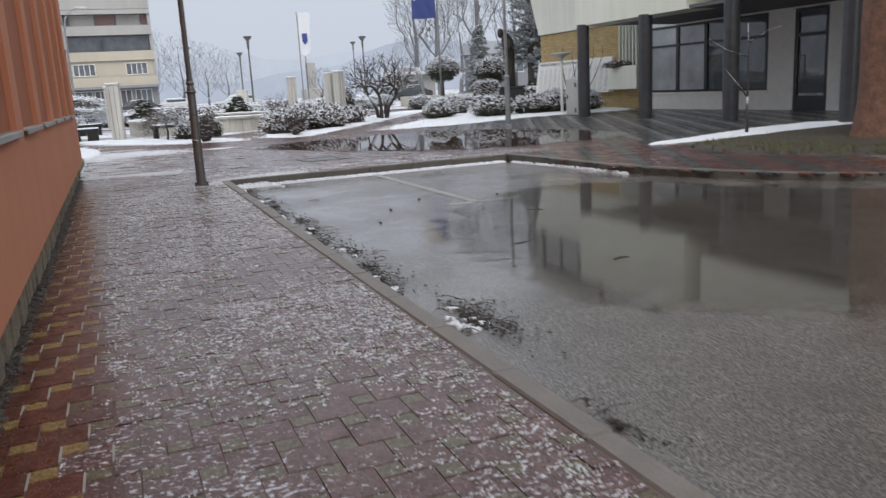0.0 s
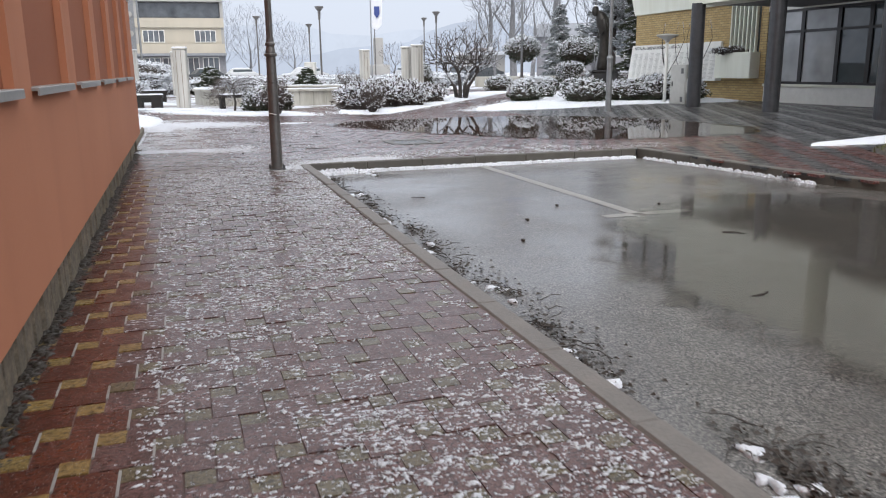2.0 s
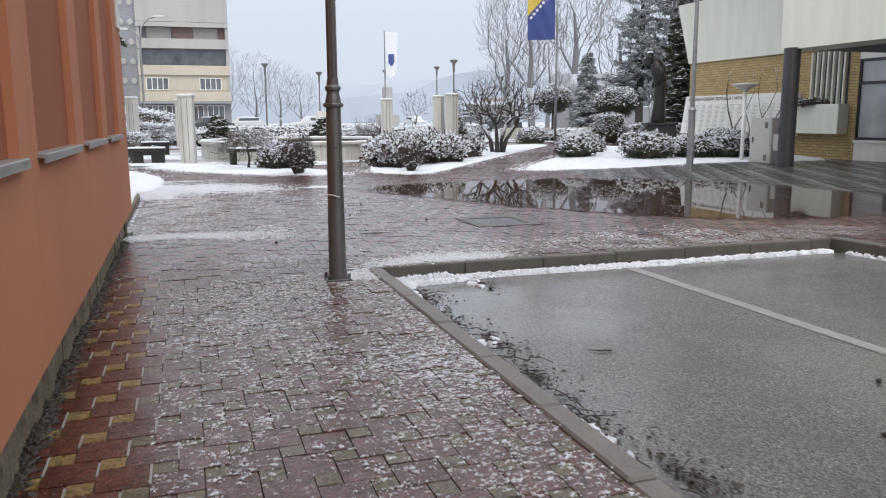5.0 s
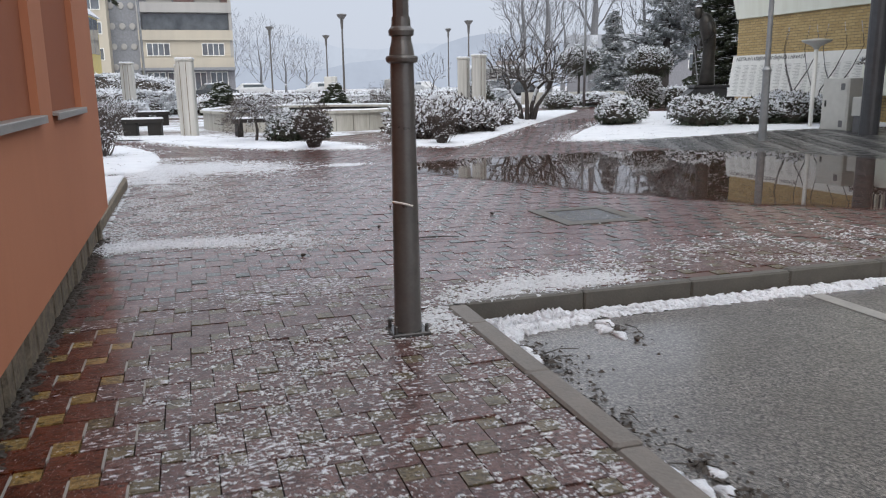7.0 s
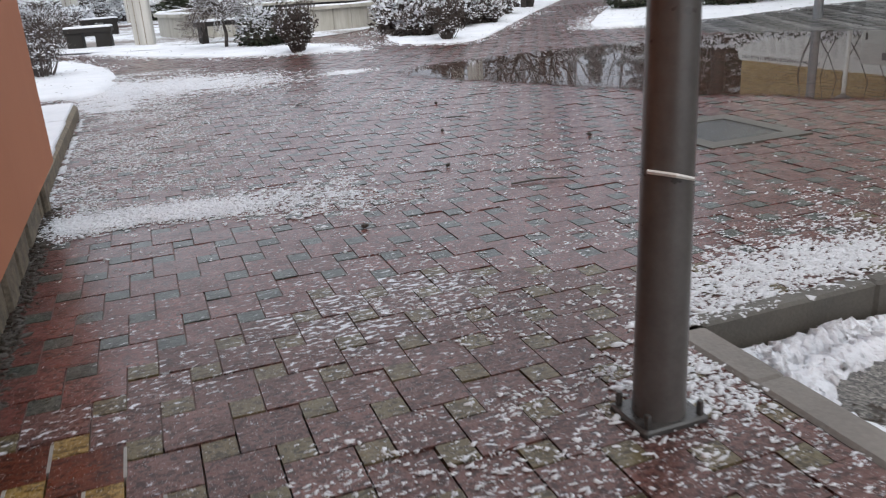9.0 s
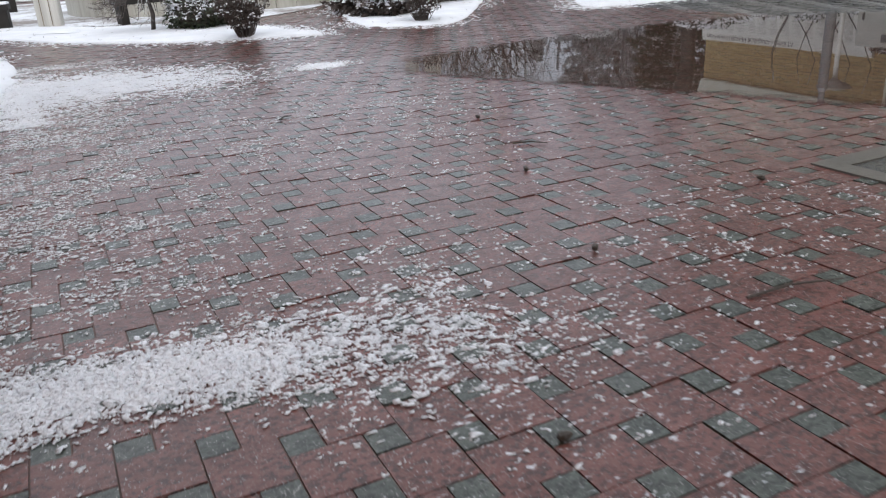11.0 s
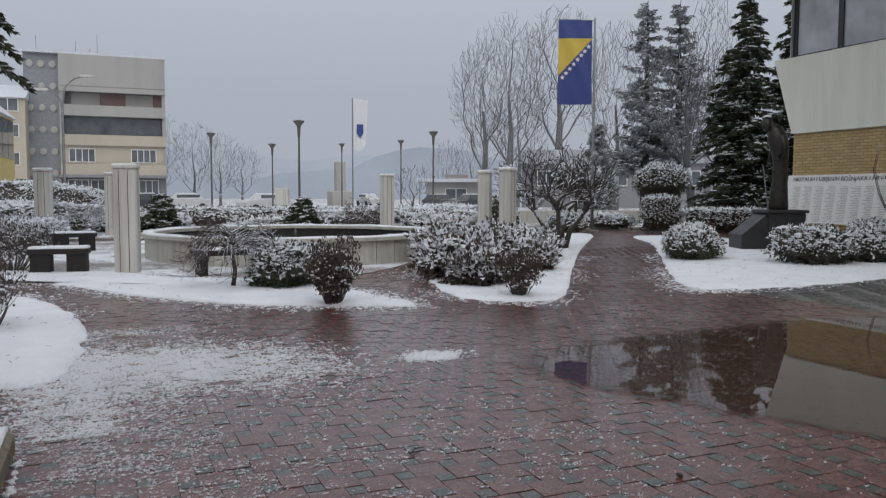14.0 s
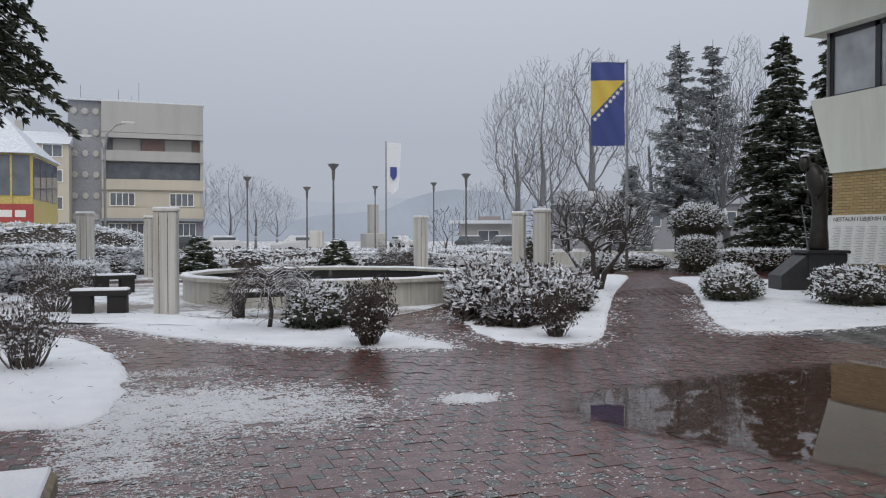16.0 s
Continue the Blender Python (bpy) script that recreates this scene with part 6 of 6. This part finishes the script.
def scrap_pile(x, y, n, r, seed, snowy=True, lumps=4):
    rg = random.Random(seed)
    th = thing("leaf_litter", pose(x, y, -0.098), "heap of wet leaves and twigs at the kerb", "debris", "litter along the kerb")
    mb = MB()
    for k in range(n):
        a, q = rg.uniform(0, 6.28), abs(rg.gauss(0, 0.5)) * r
        p = Vector((abs(math.cos(a)) * q * 0.5 - 0.03, math.sin(a) * q * 1.2, rg.uniform(0.003, 0.014)))
        w = rg.uniform(0.006, 0.024)
        b = rg.uniform(0, 6.28)
        u, v = Vector((math.cos(b), math.sin(b), rg.uniform(-0.12, 0.12))) * w, Vector((-math.sin(b), math.cos(b), rg.uniform(-0.12, 0.12))) * w * 0.6
        mb.add([p - u, p - v * 0.8, p + u * 0.9, p + v + Vector((0, 0, 0.01))], [(0, 1, 2, 3)])
    part("leaf_mat", mb, "debris", th)
    tw = MB()
    for k in range(max(3, n // 14)):
        a = rg.uniform(0, 6.28)
        p, L = Vector((rg.uniform(-0.5, 0.5) * r * 0.6, rg.uniform(-0.8, 0.8) * r, 0.012)), rg.uniform(0.06, 0.24)
        d = Vector((math.cos(a), math.sin(a), 0))
        tw.tube([p, p + d * L * 0.5 + Vector((0.01, 0.01, 0.012)), p + d * L], [0.0035, 0.003, 0.002], 4)
    part("twig_scatter", tw, "debris", th)
    if snowy:
        sn = MB()
        for k in range(lumps):
            sn.lump((rg.uniform(-0.3, 0.05) * r, rg.uniform(-0.6, 0.6) * r, 0.0), rg.uniform(0.02, 0.055), rg.uniform(0.03, 0.08), rg.uniform(0.012, 0.03), k, 0.35, 3, 8)
        part("snow", sn, "snow", th, "lumps of wet snow", smooth=True)


scrap_pile(1.93, 4.35, 420, 0.55, 1, True, 9)
for i, y in enumerate((5.6, 6.2, 6.9, 7.5, 8.2, 8.9, 9.6, 10.3, 11.0, 11.7, 12.4)):
    scrap_pile(1.78 + 0.05 * (i % 3), y, 120, 0.46, 10 + i, i % 2 == 0)
scrap_pile(1.82, 2.6, 60, 0.4, 31, False)
scrap_pile(2.45, 12.75, 50, 0.3, 33)

# ridge of slush along the kerbs
def slush_line(pts, w, h, z, step, seed, name="slush_ridge", gap=0.0):
    rg, mb = random.Random(seed), MB()
    for (x0, y0), (x1, y1) in zip(pts, pts[1:]):
        L = math.hypot(x1 - x0, y1 - y0)
        for k in range(int(L / step)):
            t = (k + rg.random()) * step / L
            if noise.noise((x0 + t * 3 + k * 0.11, y0, seed)) < gap:
                continue
            mb.lump((x0 + (x1 - x0) * t + rg.uniform(-w, w) * 0.6, y0 + (y1 - y0) * t + rg.uniform(-w, w) * 0.6, z), w * rg.uniform(0.25, 1.3), w * rg.uniform(0.25, 1.3), h * rg.uniform(0.2, 1.25), rg.random() * 9, 0.55, 2, 7)
    tagged(part(name, mb, "snow", smooth=True), "ridge of half-melted snow along the kerb", "snow", kind="stuff")


slush_line([(1.72, 13.10), (6.6, 13.06)], 0.036, 0.038, -0.097, 0.004, 1, gap=-0.7)
slush_line([(1.72, 13.06), (4.6, 13.02)], 0.03, 0.022, -0.098, 0.006, 7, gap=-0.1)
slush_line([(1.74, 12.72), (1.84, 12.92), (2.35, 13.0)], 0.042, 0.04, -0.098, 0.003, 12, gap=-1)
slush_line([(1.73, 12.8), (1.8, 13.02), (2.25, 13.1)], 0.034, 0.065, -0.098, 0.004, 13, gap=-1)
slush_line([(1.7, 9.0), (1.69, 13.1)], 0.022, 0.06, -0.095, 0.012, 2, gap=0.0)
slush_line([(1.7, 4.2), (1.69, 9.0)], 0.018, 0.04, -0.095, 0.02, 3, gap=0.22)
slush_line([(6.7, 12.9), (6.95, 11.0), (7.05, 9.8)], 0.02, 0.04, -0.098, 0.006, 4, gap=-0.1)
slush_line([(-0.70, 16.5), (-0.68, 20.2)], 0.02, 0.012, 0.03, 0.01, 6)

# sticks and cones lying about
for x, y, z, L, a in ((1.9, 15.25, 0.04, 0.4, -8), (3.4, 6.3, -0.092, 0.16, 200), (2.5, 10.6, -0.092, 0.15, 160), (2.4, 17.6, 0.04, 0.22, -35), (1.4, 19.3, 0.04, 0.15, 40), (4.3, 7.9, -0.092, 0.18, -40), (3.6, 5.2, -0.092, 0.16, 10)):
    s = part("stick", MB().tube([(0, 0, 0), (L * 0.5, 0.02, 0.004), (L, -0.01, 0)], [0.006, 0.0055, 0.003], 5), "debris", at=pose(x, y, z, 0, 0, a))
    tagged(s, "short wet twig lying on the ground", "twig", "loose twigs")
for x, y, z in ((3.0, 9.0, -0.088), (3.6, 9.6, -0.088), (2.6, 8.2, -0.088), (2.15, 17.05, 0.046), (1.75, 15.9, 0.046), (0.9, 14.9, 0.046), (2.6, 18.4, 0.046), (4.6, 9.3, -0.088), (2.45, 12.55, -0.088), (3.0, 16.2, 0.046)):
    s = part("pine_cone", MB().lathe([(0.003, -0.018), (0.012, -0.012), (0.014, 0), (0.010, 0.015), (0.002, 0.024)], sides=8), "debris", at=pose(x, y, z, 80, 0, (x * 77) % 360))
    tagged(s, "small dark pine cone on the wet ground", "pine cone", "fallen cones")

# twigs and leaves on the snow
lit, rg = MB(), random.Random(320)
n = 0
while n < 500:
    x, y = rg.uniform(-3, 14), rg.uniform(22, 33)
    if any(inside(p, x, y) for p in (ISLAND_W, ISLAND_A, ISLAND_B, ISLAND_C)):
        n += 1
        a, L = rg.uniform(0, 6.28), rg.uniform(0.015, 0.06)
        z = G(x, y) + 0.05
        lit.tube([(x, y, z), (x + math.cos(a) * L, y + math.sin(a) * L, z + rg.uniform(0, 0.03))], [0.002, 0.0015], 3, cap=False)
tagged(part("bed_litter", lit, "debris"), "fine twigs and leaf bits on the snow", "litter", kind="stuff")

# manhole in a concrete surround
mh = thing("manhole", pose(3.85, 15.8, 0.03), "square iron manhole cover in a concrete surround", "manhole")
part("surround", MB().box(-0.43, -0.46, -0.05, 0.43, -0.32, 0.008).box(-0.43, 0.32, -0.05, 0.43, 0.46, 0.008).box(-0.43, -0.32, -0.05, -0.3, 0.32, 0.008).box(0.3, -0.32, -0.05, 0.43, 0.32, 0.008), "kerb_dark", mh)
part("cover", MB().bevel_box(-0.295, -0.315, -0.05, 0.295, 0.315, 0.003, 0.004), "iron", mh)

# slush scraps on the paving
def slush_field(name, n, test, seed, size, label, mat="slush"):
    rg, mb = random.Random(seed), MB()
    k = 0
    while k < n:
        x, y = test(rg)
        if x is None:
            continue
        k += 1
        z = G(x, y) + 0.001
        for q in range(rg.randint(1, 4)):
            w = size * rg.uniform(0.2, 0.8) * (1.9 if rg.random() < 0.12 else 1.0)
            mb.lump((x + rg.gauss(0, 1.3) * size, y + rg.gauss(0, 0.6) * size, z), w * rg.uniform(0.7, 1.6), w * rg.uniform(0.5, 1.0), w * rg.uniform(0.35, 0.8), rg.random() * 9, 0.5, 2, 5)
    tagged(part(name, mb, mat, smooth=True), label, "soil" if mat == "debris" else "snow", kind="stuff")


def on_pavement(rg):
    x, y = rg.uniform(-0.2, 1.5), rg.uniform(0.4, 13.1)
    d = 0.22 + 1.1 * noise.noise((x * 0.9, y * 0.55, 7)) + 0.7 * noise.noise((x * 4, y * 4, 3)) + 0.35 * smooth01(-0.3, 0.6, x)
    return (x, y) if rg.random() < d else (None, None)


def on_plaza(rg):
    x, y = rg.uniform(-0.9, 6.0), rg.uniform(13.3, 24.5)
    d = 0.5 * math.exp(-((y - 15.75 + 0.3 * x) / 0.3) ** 2) * smooth01(2.2, 0.2, x)
    d += 1.0 * math.exp(-((x + 0.4) / 0.7) ** 2) * smooth01(15.5, 17, y)
    d += 0.6 * math.exp(-((x - 0.4) / 1.1) ** 2 - ((y - 22.0) / 0.7) ** 2)
    d += 0.6 * math.exp(-((y - 13.9) / 0.5) ** 2) * smooth01(0.4, 1.2, x) + 0.006
    d += 0.3 * math.exp(-((x - 1.6) / 1.2) ** 2 - ((y - 19.0) / 1.2) ** 2)
    d += 0.45 * math.exp(-((y - 15.9) / 0.6) ** 2) * smooth01(4.0, 0.5, x) + 0.3 * math.exp(-((x + 0.3) / 1.0) ** 2) * smooth01(15.2, 16, y)
    d *= 0.6 + 1.5 * noise.noise((x * 2.5, y * 2.5, 9))
    return (x, y) if rg.random() < d and not inside(PUDDLE, x, y) else (None, None)


def on_streak(rg):
    if rg.random() < 0.27:
        x = rg.uniform(-0.7, 1.6)
        y = 15.82 - 0.22 * max(0, x) + rg.gauss(0, 0.11 + 0.26 * smooth01(0.1, 1.4, x))
        return (x, y) if rg.random() < smooth01(1.5, -0.3, x) else (None, None)
    u = rg.random()
    if u < 0.62:
        x, y = 0.5 + rg.gauss(0, 0.62), 22.25 + rg.gauss(0, 0.5)
        y -= 0.22 * (x - 0.5)
    elif u < 0.9:
        x, y = -0.45 + rg.gauss(0, 0.22), rg.uniform(20.4, 23.0)
    else:
        x, y = 2.6 + rg.gauss(0, 0.14), 21.85 + rg.gauss(0, 0.1)
    return (x, y) if rg.random() < 0.75 + noise.noise((x * 5, y * 5, 4)) else (None, None)


def at_corner(rg):
    t = rg.random()
    x, y = 1.25 + 1.6 * t, 12.85 + 0.62 * smooth01(0, 0.5, t)
    return x + rg.gauss(0, 0.13), y + rg.gauss(0, 0.13)


def clear_of_road(rg):
    x, y = at_corner(rg)
    return (x, y) if y > 13.2 or x < 1.5 else (None, None)


def wall_foot(rg):
    return rg.uniform(-0.705, -0.655) + 0.015 * rg.random(), rg.uniform(0.0, 16.3)


def bed_fringe(rg):
    poly = rg.choice((ISLAND_W, ISLAND_A, ISLAND_A, ISLAND_B, ISLAND_C))
    k = rg.randrange(len(poly))
    x, y = poly[k]
    q = 0.5 + 1.2 * noise.noise((x * 0.9, y * 0.9, 6))
    x, y = x + rg.gauss(0, 0.10 + 0.2 * max(0, q)), y + rg.gauss(0, 0.10 + 0.2 * max(0, q))
    return (x, y) if rg.random() < q and y < 31 else (None, None)


slush_field("bed_edge_slush", 9000, bed_fringe, 306, 0.016, "ragged melting snow along the edges of the beds", "snow")
slush_field("wall_foot_dirt", 3500, wall_foot, 305, 0.016, "dark wet soil and moss along the wall foot", "debris")
slush_field("corner_slush", 2600, clear_of_road, 304, 0.012, "slush gathered round the kerb corner")
slush_field("snow_streak", 21000, on_streak, 303, 0.0115, "thin streaks of lying snow on the square", "snow")
slush_field("pavement_slush", 16000, on_pavement, 301, 0.0078, "scraps of melting snow on the pavement")
slush_field("plaza_slush", 26000, on_plaza, 302, 0.0072, "scraps of melting snow on the square")

# ---- block paving, piece by piece ----
A, B = 0.1975, 0.1015
P0 = (-0.207, 16.990)
GAP = 0.0012


def paver_mesh(name, s, mat):
    mb = MB().add([(GAP, GAP, -0.03), (s - GAP, GAP, -0.03), (s - GAP, s - GAP, -0.03), (GAP, s - GAP, -0.03),
                   (GAP + 0.0016, GAP + 0.0016, 0), (s - GAP - 0.0016, GAP + 0.0016, 0), (s - GAP - 0.0016, s - GAP - 0.0016, 0), (GAP + 0.0016, s - GAP - 0.0016, 0)],
                  [(4, 5, 6, 7), (0, 1, 5, 4), (1, 2, 6, 5), (2, 3, 7, 6), (3, 0, 4, 7)])
    me = bpy.data.meshes.new(name)
    me.from_pydata(mb.v, [], mb.f)
    me.materials.append(M[mat])
    return me, mb


KINDS = {}
for key, s, mat in (("pav", A, "pav"), ("pav_s", B, "pav_small"), ("strip", A, "strip"), ("strip_s", B, "strip_small"), ("plaza", A, "plaza"), ("plaza_s", B, "plaza_small"), ("dark", A, "dark_tile"), ("light", A, "light_tile"), ("dark_s", B, "dark_tile"), ("light_s", B, "light_tile"), ("red", A, "plaza"), ("red_s", B, "dark_tile")):
    KINDS[key] = (*paver_mesh("paver", s, mat), MB(), mat)
count = {}
salt = MB()
prng = random.Random(400)
for i in range(-140, 160):
    for j in range(-120, 140):
        x, y = P0[0] + i * A + j * B, P0[1] - i * B + j * A
        for small in (0, 1):
            px, py, s = (x, y + A, B) if small else (x, y, A)
            cx, cy = px + s / 2, py + s / 2
            if -0.70 < cx < 1.57 and px < 1.49 and -2.5 < cy < 13.2 or (-0.62 < cx < 1.6 and 13.2 <= cy < 13.4):
                if not small and px < -0.27 and cy < 14 and prng.random() < 0.85:
                    salt.box(px + A - 0.004, py + prng.uniform(0, 0.05), -0.01, px + A + 0.005, py + A - prng.uniform(0, 0.04), G(cx, cy) + 0.0035)
                edge = -0.27 + 0.05 * math.sin(cy * 3)
                key, owner = ("strip" if cx < edge and cy < 15.4 else "pav"), pavement
                near = 1.6 < cy < 6.4
            elif 13.3 <= cy < 33.0 and -6 < cx < (9.0 if cy < 25.2 else 14.0) and inside(PLAZA, cx, cy):
                if (abs(cx - 3.85) < 0.42 and abs(cy - 15.8) < 0.45) or (cx < -0.8 and cy < 20.35) or inside(ISLAND_W, cx, cy) or inside(ISLAND_A, cx, cy) or inside(ISLAND_B, cx, cy) or inside(ISLAND_C, cx, cy):
                    continue
                if cx < -0.76 and cy < 16.1:
                    continue
                key, owner = ("pav" if cy < 13.9 + 0.3 * math.sin(cx * 2) else "plaza"), plaza
                near = -0.6 < cx < 2.6 and 16.2 < cy < 19.2
            elif 6.9 < cx < 18.5 and 6.5 < cy < 25.2 and inside(PLAZA, cx, cy):
                if inside(GRASS, cx, cy):
                    continue
                near = False
                owner = plaza
                key = ("red" if i % 3 else "dark") if cx < 10 + (cy - 12) * 0.0 and cy < 14.5 else ("dark" if i % 3 else "light")
            else:
                continue
            name = key + ("_s" if small else "")
            me, proto, joined, _ = KINDS[name]
            dz = G(cx, cy) + prng.uniform(-0.003, 0.002)
            if near and not (owner is pavement and px + s > 1.5) and count.get(name, 0) < 290:
                count[name] = count.get(name, 0) + 1
                ob = new("paver" if not small else "small_paver", me)
                ob.parent = owner
                ob.matrix_basis = pose(px, py, dz, prng.uniform(-0.5, 0.5), prng.uniform(-0.5, 0.5), prng.uniform(-0.7, 0.7))
            else:
                t1, t2 = prng.uniform(-0.010, 0.010), prng.uniform(-0.010, 0.010)
                k = len(joined.v)
                joined.v.extend((min(px + vx, 1.507 if owner is pavement and cy < 13.2 else 99.0), py + vy, dz + vz + t1 * vx + t2 * vy) for vx, vy, vz in proto.v)
                joined.f.extend(tuple(q + k for q in f) for f in proto.f)
tagged(part("joint_salt", salt, "line"), "pale salt lines along the paving joints", "salt", kind="stuff")
for name, (me, proto, joined, mat) in KINDS.items():
    if joined.v:
        ob = part("more_paving", joined, mat, pavement if name[:2] in ("pa", "st") else plaza)
        ob["kind"] = "stuff"
